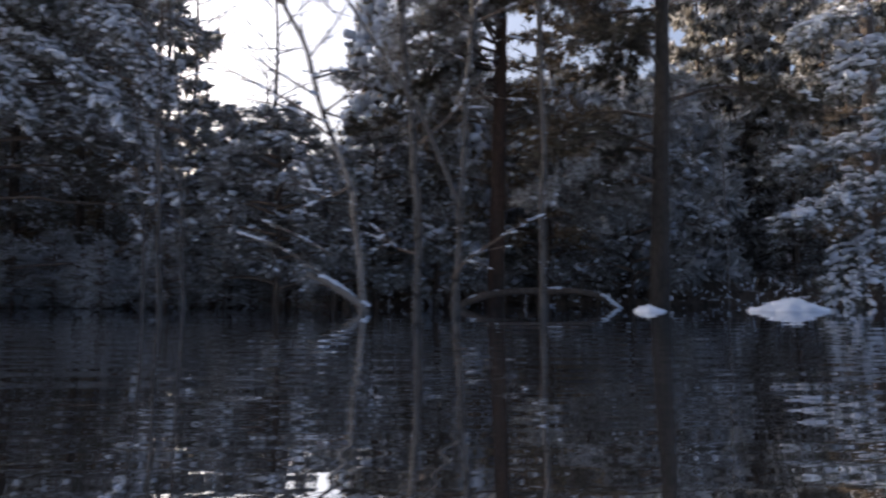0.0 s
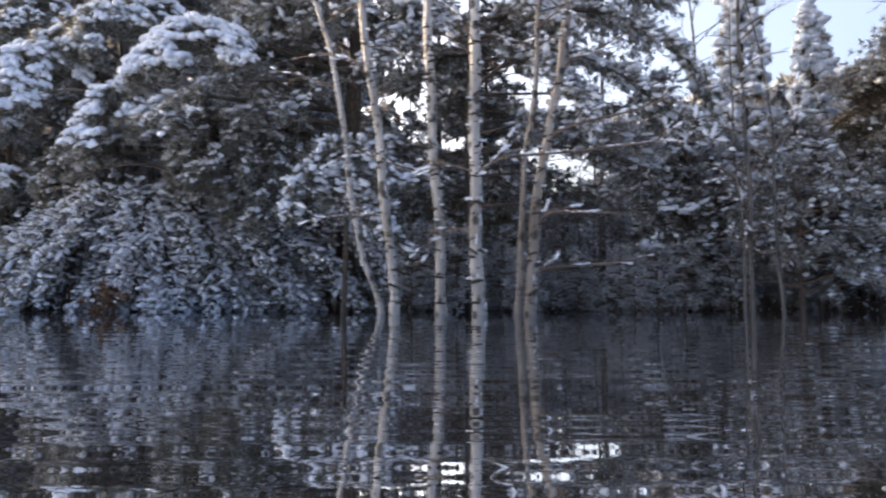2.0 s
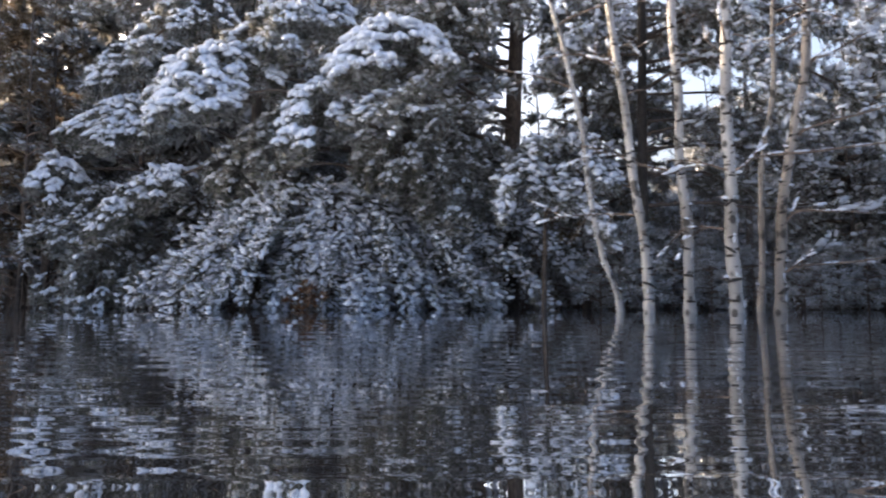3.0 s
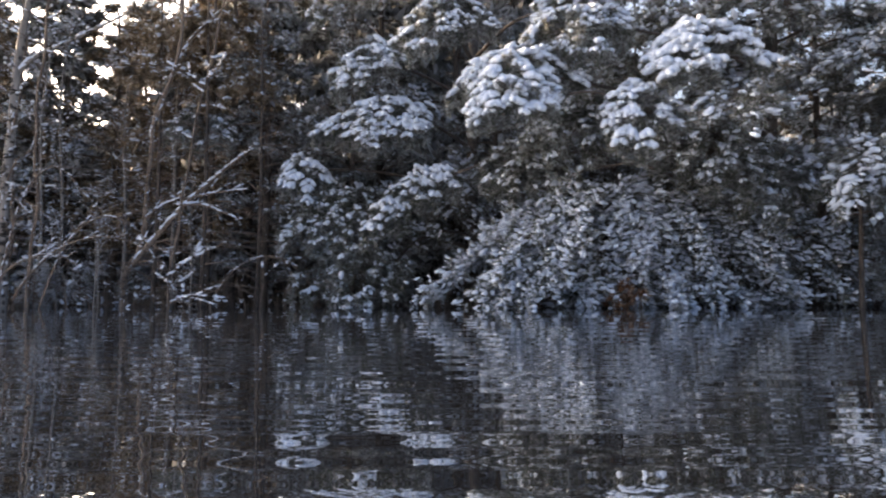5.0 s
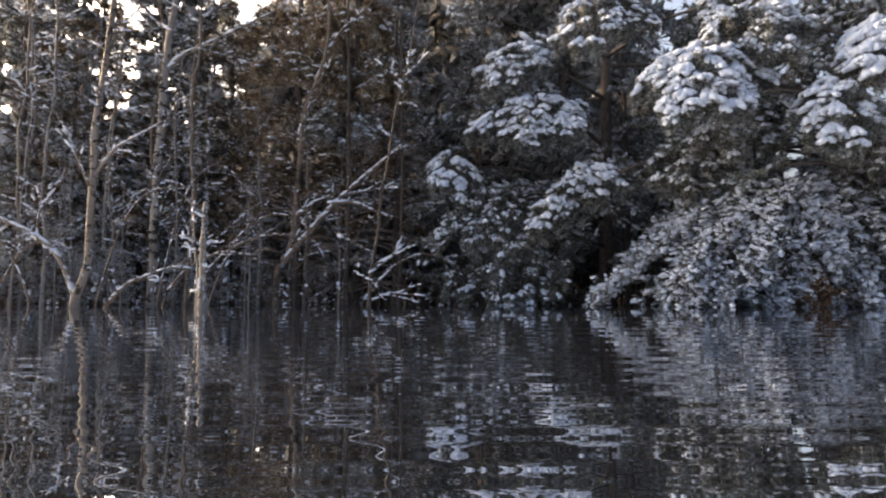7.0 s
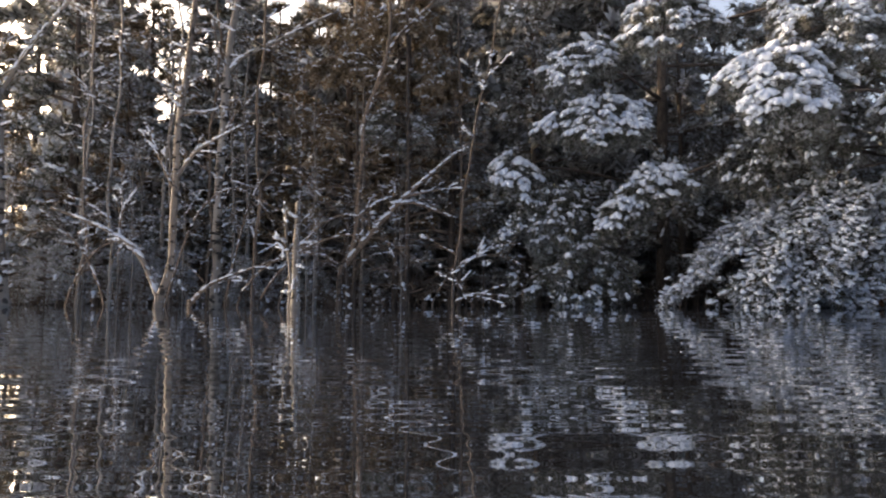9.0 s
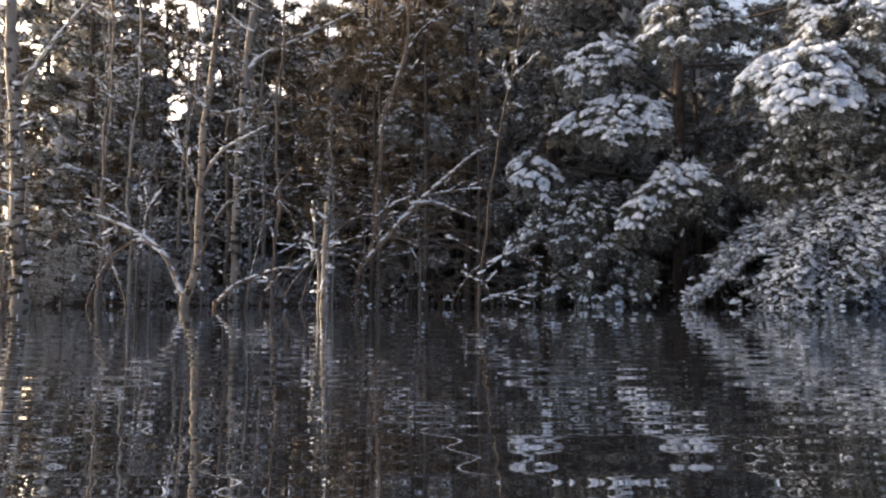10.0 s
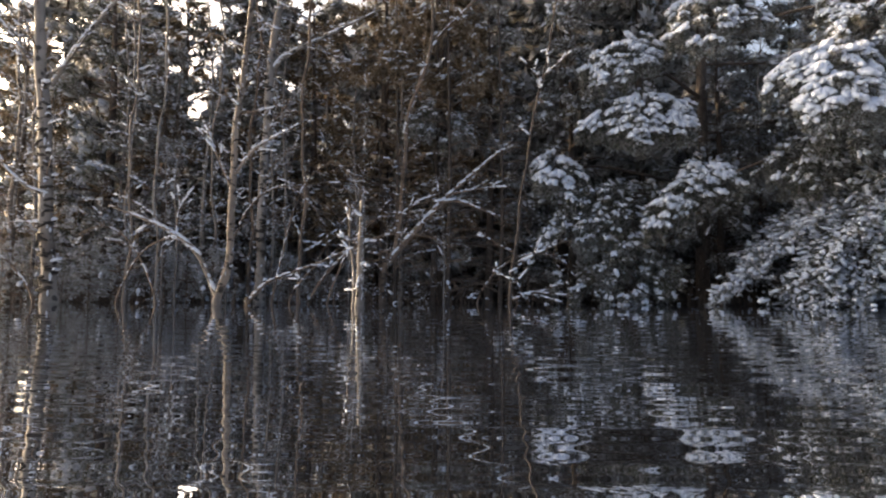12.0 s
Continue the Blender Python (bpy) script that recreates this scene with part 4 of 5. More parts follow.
DUSTED = (((-9.3, 9.5, 1.3), (-10.3, 8.9, 1.4), (-11.2, 8.5, 1.1), (-11.6, 8.4, 0.8)), ((-9.3, 9.5, 1.0), (-10.2, 8.8, 1.0), (-10.9, 8.4, 0.6), (-11.1, 8.2, 0.25)), ((-9.3, 9.5, 0.8), (-9.9, 8.8, 0.9), (-10.3, 8.2, 0.5), (-10.4, 8.1, 0.2)),
          ((-9.3, 9.5, 1.7), (-9.4, 8.8, 1.8), (-9.6, 8.3, 1.5), (-9.6, 8.2, 1.2)), ((-9.3, 9.5, 2.9), (-10.3, 9.6, 2.9), (-11.5, 9.4, 2.6)), ((-9.3, 9.5, 1.5), (-10.5, 9.5, 1.6), (-11.9, 9.2, 1.3)), ((-9.2, 9.5, 2.4), (-8.2, 9.2, 2.5), (-7.2, 9.0, 2.3)),
          ((-9.2, 9.5, 4.4), (-10.3, 9.2, 4.4), (-11.3, 9.0, 4.0)), ((-9.2, 9.5, 3.4), (-8.0, 9.2, 3.3), (-7.0, 9.0, 3.0)))
for k, pts in enumerate(DUSTED):
    bough(second, 170 + k, pts, 0.025, (0.3, 0.5, 0.55, 0.35), 95, 4, 0.16 if k in (1, 2) else 0.32, 0.034, first=0.15, droop=0.35)

# pine behind the birches
third = thing("pine_tree", -4.5, 7.3, BED, "dark pine with bare low limbs and hanging snowy foliage", "pine tree")
pine_trunk(third, ((-4.5, 7.3, BED), (-4.5, 7.3, 1.5), (-4.47, 7.3, 3.3), (-4.45, 7.3, 7.0)), 0.065, 0.035, BLACK_BARK)
bough(third, 190, ((-4.45, 7.3, 1.12), (-3.84, 7.2, 1.14), (-3.3, 7.1, 1.07), (-2.0, 7.0, 1.05)), 0.022, (0.2, 0.3), 14, 3, 0.4, first=0.7)
bough(third, 191, ((-4.45, 7.3, 0.37), (-3.83, 7.2, 0.43), (-2.88, 7.2, 0.52), (-2.4, 7.2, 0.77)), 0.022, (0.15, 0.25), 12, 3, 0.4, first=0.7)
HUNG = (((-4.47, 7.3, 2.7), (-3.7, 6.6, 2.6), (-3.0, 6.25, 2.15), (-2.5, 6.1, 1.7)), ((-4.47, 7.3, 3.2), (-3.3, 6.8, 3.1), (-2.6, 6.4, 2.6), (-2.25, 6.3, 2.0)), ((-4.47, 7.3, 2.4), (-4.1, 6.6, 2.5), (-3.7, 6.2, 2.2), (-3.5, 6.1, 1.8)),
        ((-4.47, 7.3, 3.4), (-4.2, 6.5, 3.3), (-3.9, 6.1, 2.8)), ((-4.47, 7.3, 2.9), (-5.0, 6.9, 2.9), (-5.5, 6.8, 2.6)))
for k, pts in enumerate(HUNG):
    bough(third, 200 + k, pts, 0.022, (0.25, 0.4, 0.45, 0.35), 95, 4, 0.62, 0.032, first=0.25, droop=0.6, needles=NEEDLE)
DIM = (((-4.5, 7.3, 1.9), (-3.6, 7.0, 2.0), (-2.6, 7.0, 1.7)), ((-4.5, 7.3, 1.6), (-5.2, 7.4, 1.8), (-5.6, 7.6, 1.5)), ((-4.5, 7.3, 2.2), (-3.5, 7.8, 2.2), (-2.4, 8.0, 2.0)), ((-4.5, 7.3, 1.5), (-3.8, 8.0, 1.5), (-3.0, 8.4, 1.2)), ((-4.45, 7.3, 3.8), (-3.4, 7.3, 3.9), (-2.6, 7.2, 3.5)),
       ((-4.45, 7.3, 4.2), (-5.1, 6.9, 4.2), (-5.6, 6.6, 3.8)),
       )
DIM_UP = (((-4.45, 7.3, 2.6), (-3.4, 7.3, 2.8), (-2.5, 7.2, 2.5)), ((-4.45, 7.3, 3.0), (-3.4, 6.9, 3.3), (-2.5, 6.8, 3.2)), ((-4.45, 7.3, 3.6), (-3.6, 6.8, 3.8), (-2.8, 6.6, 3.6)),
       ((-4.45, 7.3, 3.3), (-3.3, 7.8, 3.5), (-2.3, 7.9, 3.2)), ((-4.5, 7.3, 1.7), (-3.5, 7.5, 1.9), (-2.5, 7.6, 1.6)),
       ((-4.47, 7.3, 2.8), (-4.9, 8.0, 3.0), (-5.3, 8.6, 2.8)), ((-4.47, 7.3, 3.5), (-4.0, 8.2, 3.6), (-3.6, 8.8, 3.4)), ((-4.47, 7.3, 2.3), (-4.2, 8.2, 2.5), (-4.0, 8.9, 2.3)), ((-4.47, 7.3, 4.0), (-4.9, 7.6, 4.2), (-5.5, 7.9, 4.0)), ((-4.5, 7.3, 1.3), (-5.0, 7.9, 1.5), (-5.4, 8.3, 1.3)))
# these inner boughs take the paled needles to lift their shade
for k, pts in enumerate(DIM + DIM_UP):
    bough(third, 210 + k, pts, 0.02, (0.3, 0.5, 0.55, 0.35), 80, 4, 0.4, 0.03, first=0.15, droop=0.4, needles=NEEDLE_HAZE)

rr = np.random.RandomState(229)
for k in range(6):
    a, h, ln = rr.uniform(-0.9, 2.2), rr.uniform(1.9, 3.5), rr.uniform(0.7, 1.25)
    dx, dy = math.cos(a) * ln, math.sin(a) * ln * 0.8
    bough(third, 600 + k, ((-4.47, 7.3, h), (-4.47 + dx * 0.5, 7.3 + dy * 0.5, h + 0.1), (-4.47 + dx, 7.3 + dy, h - 0.1)), 0.018, (0.3, 0.45, 0.35), 70, 4, 0.3, 0.03, first=0.1, droop=0.35)

for k in range(4):
    h, ln = 1.45 + 0.3 * k, 1.5 + 0.22 * (k * 3 % 5)
    bough(third, 680 + k, ((-4.47, 7.3, h), (-4.47 + ln * 0.5, 7.55, h + 0.08), (-4.47 + ln, 7.95, h - 0.12)), 0.018, (0.2, 0.4, 0.45, 0.3), 62, 4, 0.3, 0.03, first=0.3, droop=0.4)

# small snow-domed pine among the birches
small = thing("young_pine", -5.75, 6.4, BED, "small young pine under a rounded cap of snow", "young pine")
pine_trunk(small, ((-5.75, 6.4, BED), (-5.72, 6.4, 0.8), (-5.7, 6.35, 1.45)), 0.03, 0.01, PINE_BARK)
for k, pts in enumerate((((-5.72, 6.4, 1.35), (-5.75, 6.1, 1.5), (-6.05, 5.95, 1.2), (-6.15, 5.95, 0.95)), ((-5.72, 6.4, 1.3), (-5.5, 6.15, 1.45), (-5.3, 6.0, 1.2)), ((-5.72, 6.4, 1.1), (-5.75, 6.1, 1.2), (-5.75, 5.95, 0.95)), ((-5.72, 6.4, 0.9), (-5.5, 6.1, 0.95), (-5.3, 6.0, 0.7)))):
    bough(small, 230 + k, pts, 0.012, (0.2, 0.28, 0.25), 70, 4, 0.36, 0.032, first=0.2, droop=0.4, heap=0.06)

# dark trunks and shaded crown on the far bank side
for x, y, z1, r, bark, seed in ((2.40, 6.2, 2.9, 0.10, BLACK_BARK, 240), (1.02, 7.3, 3.4, 0.10, RED_BARK, 260)):
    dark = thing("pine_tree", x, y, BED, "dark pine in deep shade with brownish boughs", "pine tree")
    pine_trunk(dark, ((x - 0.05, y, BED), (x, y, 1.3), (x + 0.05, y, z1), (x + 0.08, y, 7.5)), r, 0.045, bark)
    if x < 2:
        for k, pts in enumerate((((x, y, 2.6), (0.6, 7.0, 2.8), (0.2, 6.7, 2.5)), ((x, y, 3.1), (0.6, 7.2, 3.3), (0.25, 7.0, 3.1)), ((x, y, 3.6), (0.6, 7.0, 3.8), (0.25, 6.7, 3.7)), ((x, y, 2.2), (0.6, 7.2, 2.4), (0.2, 7.1, 2.1)), ((x, y, 2.9), (0.6, 6.6, 3.1), (0.1, 6.1, 2.9)))):
            bough(dark, 280 + k, pts, 0.022, (0.3, 0.5, 0.4), 90, 4, 0.12, 0.03, first=0.15, droop=0.4, needles=NEEDLE_HAZE)
        for k in range(14):
            a, h, ln = 0.9 + 0.45 * k, 2.3 + 0.1 * k, 0.8 + 0.11 * (k * 3 % 7)
            bough(dark, 640 + k, ((x, y, h), (x + math.cos(a) * ln * 0.5, y + math.sin(a) * ln * 0.4, h + 0.12), (x + math.cos(a) * ln, y + math.sin(a) * ln * 0.8, h - 0.05)), 0.02, (0.3, 0.5, 0.4), 70, 4, 0.16, 0.026, first=0.1, droop=0.35, needles=(BROWN, NEEDLE_HAZE, NEEDLE_HAZE, NEEDLE_SHADED, NEEDLE_HAZE)[k % 5])
        # unseen boughs added above the view, out over the water, to shade the birches
        for k in range(14):
            ex, ey, h = -0.6 + 3.4 * (k % 7) / 6, 3.4 + 1.3 * (k // 7), 3.6 + 0.23 * (k * 5 % 14)
            bough(dark, 620 + k, ((x, y, h - 0.2), (0.4 * x + 0.6 * ex, 0.4 * y + 0.6 * ey, h + 0.25), (ex, ey, h)), 0.03, (0.3, 0.6, 0.7, 0.5), 90, 4, 0.2, 0.03, tuft=0.11, first=0.2, droop=0.15, needles=NEEDLE_HAZE if k % 3 == 0 else NEEDLE_SHADED)
    rr = np.random.RandomState(seed)
    # the topmost of these are unseen, added to deepen the shade below
    for k in range(26):
        a, h, ln = rr.uniform(0, 2 * math.pi), rr.uniform(0.9, 6.4), rr.uniform(0.9, 1.7)
        dx, dy = math.cos(a) * ln, math.sin(a) * ln * 0.8
        bough(dark, seed + k, ((x, y, h), (x + dx * 0.5, y + dy * 0.5, h + 0.12), (x + dx, y + dy, h - 0.15)), 0.02, (0.25, 0.45, 0.35), 46, 4, 0.05, 0.026, first=0.2, droop=0.35, needles=(NEEDLE_HAZE, NEEDLE_SHADED, NEEDLE_HAZE, NEEDLE_SHADED, BROWN)[k % 5])
snowy = thing("pine_tree", 5.7, 7.9, BED, "pine with snow-clumped boughs hanging to the water", "pine tree")
pine_trunk(snowy, ((5.7, 7.9, BED), (5.7, 7.9, 2.5), (5.75, 7.9, 7.0)), 0.11, 0.05, PINE_BARK)
CLUMPED = (((5.7, 7.9, 2.9), (5.3, 7.3, 3.0), (4.8, 6.9, 2.6), (4.6, 6.8, 2.3)), ((5.7, 7.9, 3.2), (5.0, 7.3, 3.3), (4.4, 7.0, 2.95)), ((5.7, 7.9, 1.8), (5.2, 7.3, 1.85), (4.6, 7.0, 1.65), (4.0, 6.9, 1.5)), ((5.7, 7.9, 1.5), (5.1, 7.2, 1.4), (4.7, 7.0, 1.1)),
           ((5.7, 7.9, 0.9), (5.2, 7.2, 0.85), (4.8, 7.0, 0.5), (4.6, 6.9, 0.15)), ((5.7, 7.9, 1.1), (5.5, 7.0, 1.0), (5.3, 6.8, 0.5), (5.2, 6.7, 0.2)), ((5.7, 7.9, 2.3), (5.4, 7.0, 2.3), (5.2, 6.8, 2.0)), ((5.7, 7.9, 1.2), (4.8, 7.3, 1.1), (4.15, 7.0, 0.9)))
for k, pts in enumerate(CLUMPED):
    bough(snowy, 290 + k, pts, 0.025, (0.2, 0.4, 0.42, 0.3), 85, 4, 0.36, 0.034, first=0.25, droop=0.5, heap=0.1)

# frosted cap of a pine in the thicket
capped = thing("pine_tree", -13.05, 9.7, BED, "slim dark pine with a rounded frosted cap of needles", "pine tree")
pine_trunk(capped, ((-13.05, 9.7, BED), (-13.0, 9.7, 2.0), (-13.0, 9.7, 4.6)), 0.05, 0.02, PINE_BARK)
for k, (cx, cy, cz, w, n, cover) in enumerate(((-13.0, 9.2, 2.75, 0.42, 46, 0.8), (-12.5, 9.3, 3.4, 0.5, 50, 0.4), (-13.6, 9.3, 3.6, 0.5, 50, 0.4), (-13.0, 9.2, 4.1, 0.6, 56, 0.3))):
    pad(capped, 700 + k, ((-13.0, 9.7, cz - 0.4),), 0.02, (cx, cy, cz), w, 0.35, 0.35, n, 0.02, cover, needles=NEEDLE if k == 0 else BROWN, label="rounded bough dusted with frost" if k == 0 else "")

# ---- snow heaps at the water's edge ----
def heap(x, y, w, d, h, seed, label):
    rng = np.random.RandomState(seed)
    b = Buf()
    n = 16
    p = np.stack((x + rng.uniform(-w, w, n), y + rng.uniform(-d, d, n), np.full(n, -0.02 if y < 10 else 0.62)), 1)
    s = h * (1.1 - 0.6 * np.abs(p[:, 0] - x) / w)
    spread(b, LUMPS, along(np.tile((1.0, 0, 0), (n, 1)), s * 1.2, s * 1.5, s, rng, True), p, rng)
    ob = thing("snow_heap", x, y, 0.0, label, "snow heap", "snow heaps at the water")
    part("snow", b, SNOW, ob)


heap(1.64, 4.5, 0.04, 0.04, 0.06, 1, "small white snow heap on the water's edge")
heap(2.66, 4.6, 0.24, 0.12, 0.09, 2, "smooth white snow heap beside the pine")
heap(7.1, 15.0, 0.1, 0.1, 0.26, 3, "sunlit snow heap between the trees")


low_log = thing("fallen_log", 1.2, 6.8, 0.0, "dark bent log lying low across the water", "log")
b, sl = Buf(), Buf()
rng = np.random.RandomState(52)
ln = curve(((0.4, 6.85, -0.06), (0.8, 6.8, 0.12), (1.3, 6.8, 0.17), (1.9, 6.8, 0.14), (2.2, 6.8, -0.05)), 24)
tube(b, ln, np.linspace(0.04, 0.025, 24), 8, 0.05, rng)
snow_line(sl, rng, ln, 0.03, 0.4, 0.8)
part("stem", b, PINE_BARK, low_log)
part("snow", sl, SNOW, low_log)


# ---- woods behind ----
COARSE = [tuft_template(k + 40, 18, 0.09, 0.8) for k in range(4)]
BROAD = [tuft_template(k + 60, 9, 0.26, 0.9) for k in range(4)]


def wood_tree(name, seed, height, reach, low, limbs, twigs, tuft, snow, needles, bark, label, category, conic=False, r=0.11, size=0.06, tufts=COARSE):
    """A whole tree at the origin: trunk, limbs, crown and snow."""
    rng = np.random.RandomState(seed)
    ob = thing(name, 0, 0, 0, label, category, "trees of the wood behind")
    tr, lb, cr, sn = Buf(), Buf(), Buf(), Buf()
    far = tufts is BROAD
    tube(tr, curve(((0, 0, -0.3), (0.05, 0.03, height * 0.5), (0, 0, height)), 20), np.linspace(r, 0.015, 20), 8, 0.04, rng)
    part("trunk", tr, bark, ob)
    for k in range(limbs):
        f = (k + rng.uniform(0, 1)) / limbs
        h = low + (height - low) * f
        ln = reach * ((1 - f) * 0.95 + 0.05 if conic else (1 - 0.75 * f ** 2) * rng.uniform(0.55, 1.05))
        a = k * 2.4 + rng.normal(0, 0.3)
        d = np.array((math.cos(a), math.sin(a), 0))
        end = -0.25 if conic else 0.05
        limb = curve(((0, 0, h), d * ln * 0.5 + UP * (h + 0.1 * ln), d * ln + UP * (h + end * ln)), 8)
        tube(lb, limb[::2] if far else limb, np.linspace(0.025, 0.006, 4 if far else 8), 3 if far else 4)
        root, tip, p, dr = foliage(rng, limb, (0.35 * ln + 0.1, 0.4 * ln + 0.1, 0.25), twigs, 3, 0.05, 0.3, 0.2)
        if not far:
            sticks(lb, root, tip, 0.006)
        sz = tuft * rng.uniform(0.7, 1.3, len(p))
        spread(cr, tufts, along(dr, sz, sz, sz, rng), p, rng)
        m = rng.uniform(size=len(p)) < snow
        for _ in range(1 if far else 2):
            q = p[m] + rng.normal(0, 0.05, (m.sum(), 3)) + UP * 0.03
            s = size * rng.uniform(0.35, 0.9, len(q))
            spread(sn, SMALL if conic else GRAINS, along(dr[m] * (1, 1, 0.6) + rng.normal(0, 0.3, q.shape), s, s * (1.3 if conic else 1.7), s * 0.75, rng, True), q, rng)
    part("crown_wood", lb, TWIG, ob)
    part("crown", cr, needles, ob)
    part("snow", sn, SNOW, ob)
    return ob


def bare_tree(seed, label):
    rng = np.random.RandomState(seed)
    ob = thing("bare_tree", 0, 0, 0, label, "bare tree", "bare trees of the wood behind")
    tr, tw, sn = Buf(), Buf(), Buf()
    line = curve(((0, 0, -0.3), (0.06, 0, 2.0), (-0.05, 0.05, 4.5), (0.1, 0, 6.5)), 24)
    tube(tr, line, np.linspace(0.055, 0.012, 24), 7, 0.04, rng)
    twiggery(tw, sn, rng, line, None, 0.5, 6.4, 42, 0.9, 0.45, 0.5, 3)
    part("trunk", tr, BIRCH_GREY, ob)
    part("brushwood", tw, TWIG, ob)
    part("snow", sn, SNOW, ob)
    return ob


PINE_L = "snow-dusted dark pine in the wood behind"
kinds = {
    "p": wood_tree("pine_tree", 401, 7.5, 1.7, 0.5, 44, 9, 0.17, 0.35, NEEDLE_HAZE, PINE_BARK, PINE_L, "pine tree"),
    "q": wood_tree("pine_tree", 402, 6.5, 1.5, 0.4, 40, 9, 0.17, 0.5, NEEDLE, PINE_BARK, "snow-covered green pine in the wood behind", "pine tree"),
    "b": wood_tree("brown_tree", 403, 6.0, 1.5, 0.9, 40, 9, 0.15, 0.15, BROWN, PINE_BARK, "tree with withered brown foliage and little snow", "tree"),
    "s": wood_tree("spruce_tree", 404, 5.2, 0.85, 0.3, 46, 7, 0.13, 0.6, NEEDLE_SUNLIT, PINE_BARK, "narrow spruce thickly covered with snow", "spruce tree", True, 0.07, 0.12),
    "y": wood_tree("young_pine", 405, 2.3, 1.0, 0.15, 30, 9, 0.13, 0.35, NEEDLE_HAZE, PINE_BARK, "dark bushy young pine with snow on top", "young pine", False, 0.04, 0.05),
    "f": wood_tree("pine_tree", 407, 8.0, 1.9, 0.2, 42, 7, 0.3, 0.2, NEEDLE_HAZE, PINE_BARK, "tall dark pine far back in the wood", "pine tree", tufts=BROAD),
    "g": wood_tree("pine_tree", 408, 7.0, 1.7, 0.1, 42, 7, 0.28, 0.25, NEEDLE_HAZE, PINE_BARK, "dense dark pine flecked with snow", "pine tree", tufts=BROAD),
    # on these far young pines the pale colour stands for haze
    "h": wood_tree("young_pine", 409, 2.3, 1.0, 0.1, 26, 6, 0.2, 0.35, FROST_HAZE, PINE_BARK, "bushy young pine paled in colour for haze deep in the wood", "young pine", False, 0.04, 0.05, BROAD),
    "w": wood_tree("frosted_shrub", 410, 1.9, 0.8, 0.05, 24, 8, 0.10, 0.3, FROST_HAZE, TWIG, "shrub white with hoarfrost at the water's edge", "shrub", False, 0.02, 0.035),
    "t": bare_tree(406, "bare grey tree with snow-dusted twigs"),
}
used = set()
GROWTH = {"p": 0.62, "q": 0.9, "b": 0.9, "s": 0.92, "y": 0.85, "t": 0.69, "h": 0.95, "w": 0.55}


def plant(kind, x, y, scale=1.0, turn=0.0):
    """Sets a tree of a kind; the first of a kind is the tree itself, the others are copies of it."""
    tree = kinds[kind]
    size = scale * GROWTH.get(kind, 1.0)
    spot = pose(x, y, BED + 0.3, 0, 0, turn)
    if kind in used:
        copy_thing(tree, spot @ Matrix.Scale(size / tree.scale[0], 4))
    else:
        used.add(kind)
        tree.location, tree.rotation_euler, tree.scale = spot.translation, spot.to_euler(), (size, size, size)


plant("y", -1.25, 6.7, 1.0, 20)
plant("y", -0.3, 7.6, 1.02, 140)
plant("y", -1.95, 7.8, 1.08, 250)
plant("y", -1.4, 8.3, 1.14, 30)
plant("y", -0.75, 7.2, 0.86, 70)
plant("y", 0.35, 7.9, 1.08, 310)
plant("s", -0.42, 9.5, 1.0, 0)
plant("s", 0.75, 9.7, 0.93, 90)
plant("s", -16.9, 12.0, 0.86, 40)
plant("s", -19.2, 12.2, 0.95, 140)
plant("s", -17.7, 11.2, 0.6, 240)
plant("s", -18.6, 10.6, 0.5, 60)
plant("q", -18.1, 10.4, 1.0, 10)
plant("q", -16.2, 11.0, 0.95, 70)
plant("b", -17.1, 10.9, 1.0, 100)
plant("b", -15.1, 11.2, 0.9, 300)
plant("b", -19.4, 10.4, 0.8, 250)
plant("q", -20.6, 11.2, 0.9, 190)
plant("t", -20.0, 9.4, 1.0, 190)
plant("t", -21.2, 10.2, 1.1, 20)
plant("p", -22.3, 13.0, 1.4, 80)
plant("p", -5.7, 10.3, 0.6, 20)
plant("q", -6.7, 9.6, 0.52, 160)
plant("p", -7.3, 9.2, 0.6, 250)
plant("b", 1.8, 8.7, 0.8, 40)
plant("q", -4.8, 8.6, 0.78, 80)
plant("q", -4.15, 9.0, 0.68, 200)
plant("p", -6.2, 11.5, 0.6, 15)
plant("p", -4.9, 11.9, 0.62, 115)
plant("q", -7.0, 12.4, 0.52, 215)
plant("g", -6.9, 13.2, 0.6, 0)
plant("f", -6.1, 14.7, 0.45, 90)
plant("f", -7.9, 14.0, 0.55, 200)
plant("g", -5.7, 13.5, 0.48, 300)
plant("p", -8.0, 10.5, 0.7, 10)
plant("q", -7.2, 11.0, 0.85, 60)
plant("b", -12.9, 10.3, 1.0, 30)
plant("b", -13.8, 10.6, 1.05, 200)
rng = np.random.RandomState(77)
ROWS = ((9.9, -20.5, 8.0, 1.7, "pqptbt", 0.5), (11.9, -22.5, 10.0, 1.7, "pgqbgp", 0.6), (14.5, -25.5, 13.0, 1.5, "fg", 0.7), (17.5, -28.0, 15.0, 1.7, "fg", 0.9), (20.5, -31.0, 17.0, 2.4, "f", 1.2))
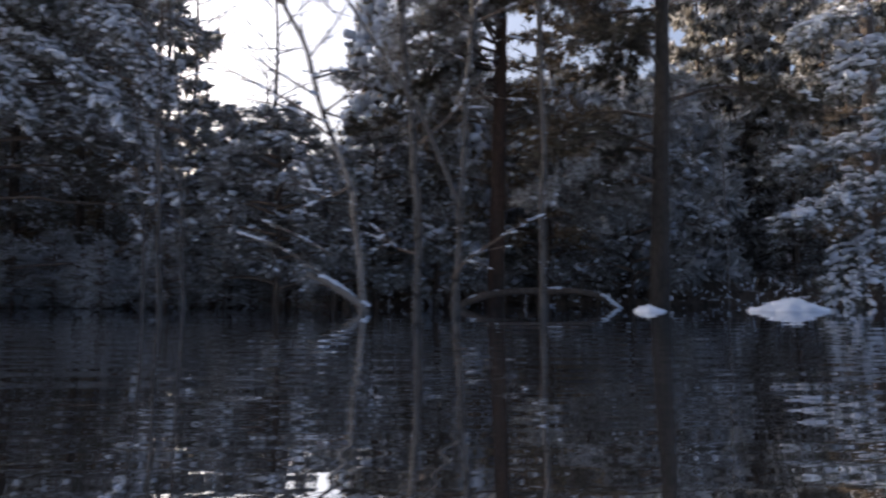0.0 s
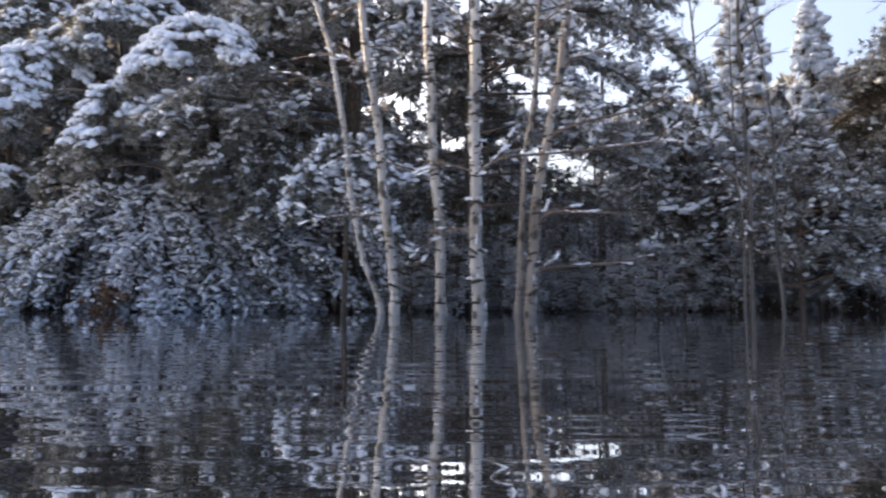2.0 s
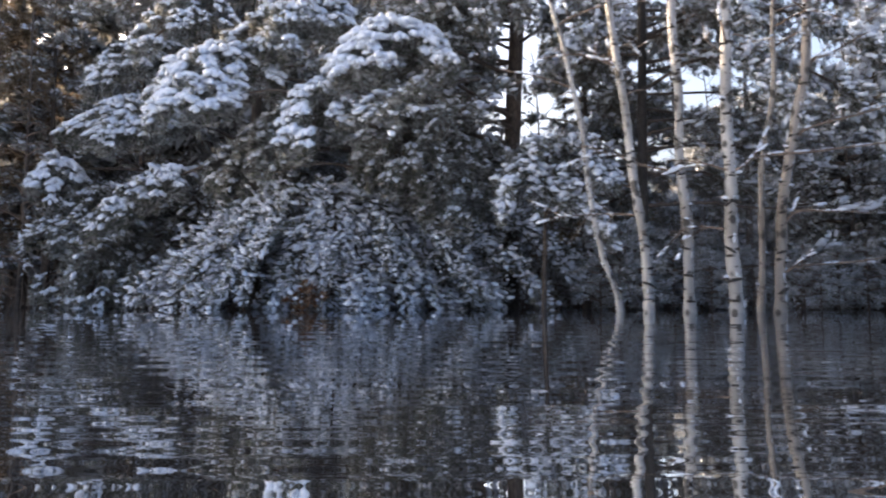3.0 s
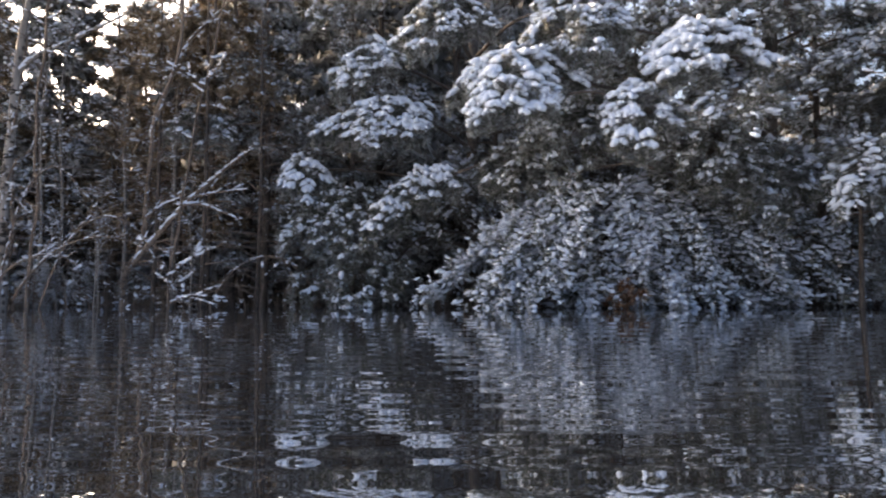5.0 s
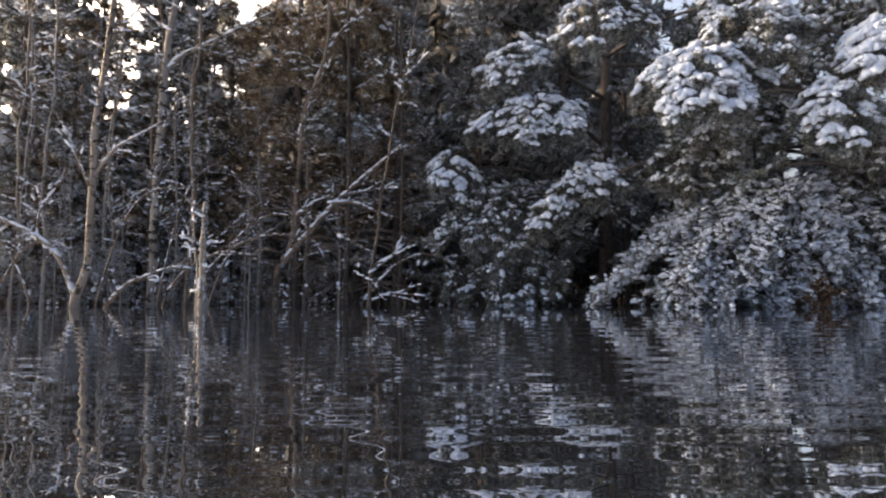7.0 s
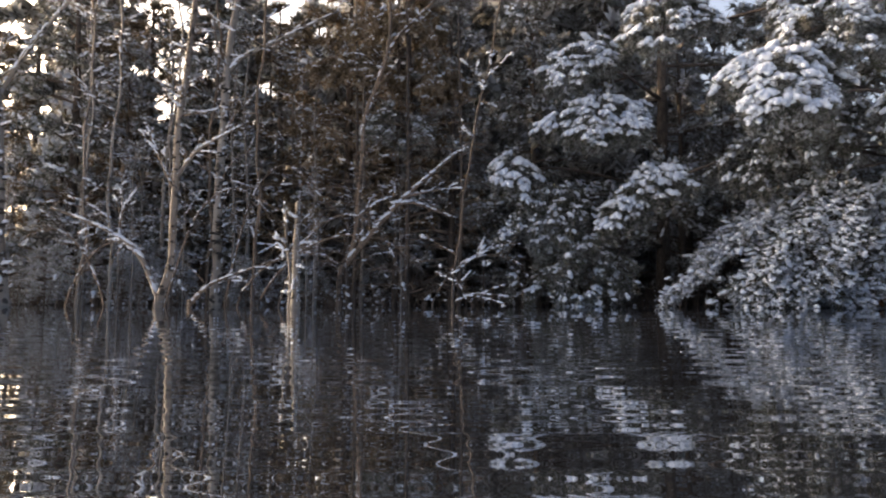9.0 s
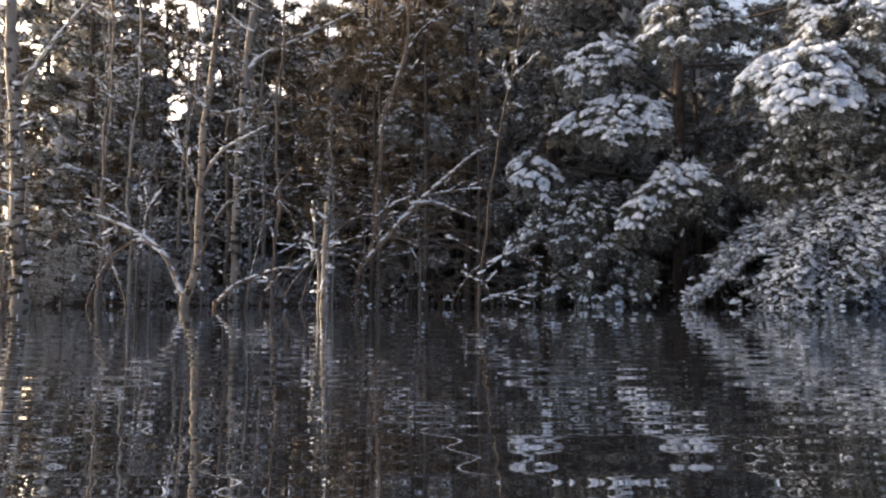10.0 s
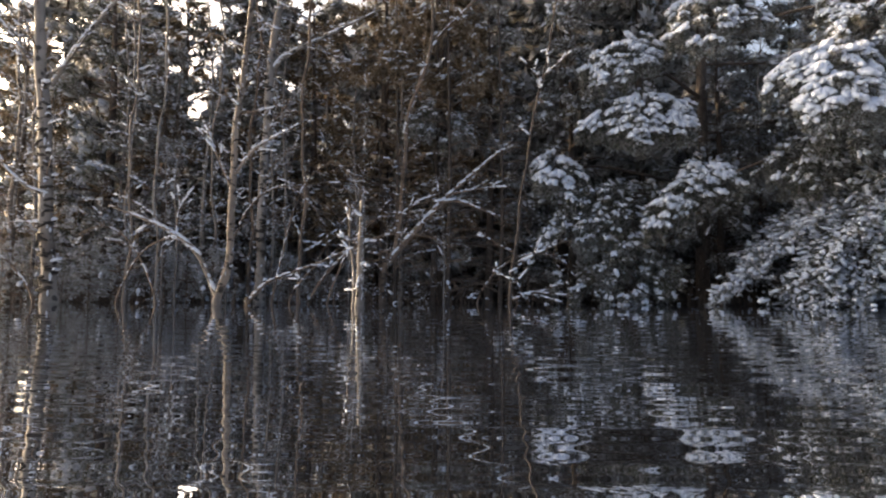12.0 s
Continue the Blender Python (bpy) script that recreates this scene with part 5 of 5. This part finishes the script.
for y0, x0, x1, step, pool, jitter in ROWS:
    x = x0
    k = 0
    while x < x1:
        y = y0 + rng.uniform(-jitter, jitter)
        kind, turn, sc = pool[rng.randint(len(pool))], rng.uniform(0, 360), rng.uniform(0.9, 1.12)
        px = x + rng.uniform(-0.4, 0.4)
        sc *= 0.53 + 0.042 * y0 if -14.0 < px < -6.5 else 0.40 + 0.036 * y0
        if -0.335 * y < px < 0.235 * y + 0.2:
            kind, sc = "y", (0.10 if px < -0.02 * y and y > 8.5 else 0.132) * y
        elif y > 11 and -6.3 < px <= -0.335 * y:
            kind, sc = "y", 0.083 * y
        elif y > 13 and 0.44 * y - 4.9 < px < 0.72 * y - 4.9:
            kind, sc = "y", 0.115 * y
        elif -12.7 - 0.43 * y < px < -12.7 - 0.30 * y:
            kind, sc = "y", 0.118 * y
        elif px < -18.7 and y < 14:
            kind = "t"
        if y > 9.0 and 0.15 * y < px < 0.45 * y:
            kind, sc = "y", 0.15 * y
        if y > 9.0 and -3.1 < px < -1.3 + 0.15 * (y - 12):
            kind, sc = "y", 0.074 * y
        # thin toward the low sun
        if y > 11 and px < -14.5 - 0.50 * y:
            kind = "t"
        if y < 11 or px > -13 - 0.85 * y:
            plant("h" if kind == "y" and y > 11 else kind, px, y, sc, turn)
        x += step * rng.uniform(0.8, 1.2)
# unseen wood added behind the camera to cut the sky light from that side
x = -36.0
while x < 24:
    plant("fg"[rng.randint(2)], x, -13.0 + rng.uniform(-1.5, 1.5), rng.uniform(0.9, 1.2), rng.uniform(0, 360))
    x += rng.uniform(2.0, 3.0)
for x in np.arange(-22, 11, 1.1):
    plant("h", x + rng.uniform(-0.4, 0.4), rng.uniform(13.2, 14.4), rng.uniform(0.6, 0.95) * (0.75 if -6 < x < 0.5 else 1.0), rng.uniform(0, 360))
for x, y in ((-3.4, 9.2), (-6.9, 9.6), (-7.9, 10.6), (-18.9, 9.5), (-14.8, 11.0), (-16.9, 10.2), (1.8, 9.0), (3.6, 9.2), (-1.6, 8.4), (-2.7, 8.7), (-18.3, 8.9), (-15.2, 9.8), (-13.5, 9.6), (-16.2, 9.4), (-17.6, 9.9), (-4.0, 9.6), (-0.8, 10.4), (-2.2, 11.0), (-5.2, 10.0)):
    plant("t", x, y, rng.uniform(0.8, 1.1), rng.uniform(0, 360))

for k in range(26):
    x = rng.uniform(-5.6, -0.4) if k % 2 else rng.uniform(-19.5, -12.6)
    plant("t", x, rng.uniform(8.3, 9.8), rng.uniform(0.28, 0.48), rng.uniform(0, 360))

for k in range(15):
    plant("w", -5.6 + 0.33 * k + rng.uniform(-0.2, 0.2), rng.uniform(8.5, 9.9), rng.uniform(0.5, 0.95), rng.uniform(0, 360))
for k in range(13):
    plant("w", -18.9 + 0.36 * k + rng.uniform(-0.15, 0.15), rng.uniform(8.6, 9.6), rng.uniform(0.5, 0.95), rng.uniform(0, 360))
for k in range(7):
    plant("w", -19.5 + 1.0 * k + rng.uniform(-0.3, 0.3), rng.uniform(9.2, 10.2), rng.uniform(0.5, 0.9), rng.uniform(0, 360))

plant("w", -2.18, 7.35, 0.34, 50)
for x, y, sc in ((-4.3, 8.0, 0.62), (-3.85, 8.4, 0.55), (-3.3, 8.0, 0.42), (-2.7, 8.3, 0.45), (-4.9, 8.1, 0.6), (-1.9, 8.0, 0.4)):
    plant("w", x, y, sc, 90 * x)
for k in range(16):
    plant("w", -5.1 + 0.23 * k + rng.uniform(-0.1, 0.1), rng.uniform(6.7, 7.6), rng.uniform(0.45, 0.85), rng.uniform(0, 360))

# a tuft of dead leaves under the great pine
b, tw = Buf(), Buf()
rng = np.random.RandomState(91)
n = 46
root = np.stack((-7.97 + rng.normal(0, 0.06, n), 6.5 + rng.normal(0, 0.04, n), np.full(n, -0.05)), 1)
d = np.stack((rng.normal(0, 0.1, n), rng.normal(0, 0.06, n), rng.uniform(0.12, 0.34, n)), 1)
sticks(tw, root, root + d, np.full(n, 0.004))
sz = rng.uniform(0.05, 0.09, n)
spread(b, LEAVES, along(d, sz, sz, sz, rng), root + d * rng.uniform(0.5, 1.0, (n, 1)), rng)
tuft = thing("withered_bush", -7.97, 6.5, 0.0, "small tuft of rust-brown dead leaves in the water", "bush")
part("brushwood", tw, TWIG, tuft)
part("foliage", b, RUST, tuft)

# ---- undergrowth along the flooded edge ----
rng = np.random.RandomState(88)
tw, sn = Buf(), Buf()
n = 2600
root = np.stack((rng.uniform(-21, 8, n), 8.0 + 3.4 * rng.uniform(0, 1, n) ** 0.8, np.full(n, -0.05)), 1)
d = np.stack((rng.normal(0, 0.4, n), rng.normal(0, 0.3, n), np.ones(n)), 1) * (0.12 + 0.55 * rng.uniform(0, 1, (n, 1)) ** 2.2)
sticks(tw, root, root + d, rng.uniform(0.003, 0.008, n))
side = root + d * rng.uniform(0.4, 0.9, (n, 1))
e = rng.normal(0, 0.16, (n, 3)) + UP * 0.05
sticks(tw, side, side + e, np.full(n, 0.003))
j = rng.randint(0, n, 1500)
sz = rng.uniform(0.010, 0.03, 1500)
spread(sn, SMALL, along(e[j], sz, sz * 1.8, sz * 0.7, rng, True), side[j] + e[j] * rng.uniform(0.2, 1, (1500, 1)), rng)
under = thing("undergrowth", -6, 9.5, 0, "tangle of thin dark stems flecked with snow", "undergrowth")
tagged(under, kind="stuff")
part("brushwood", tw, TWIG, under)
part("snow", sn, SNOW, under)
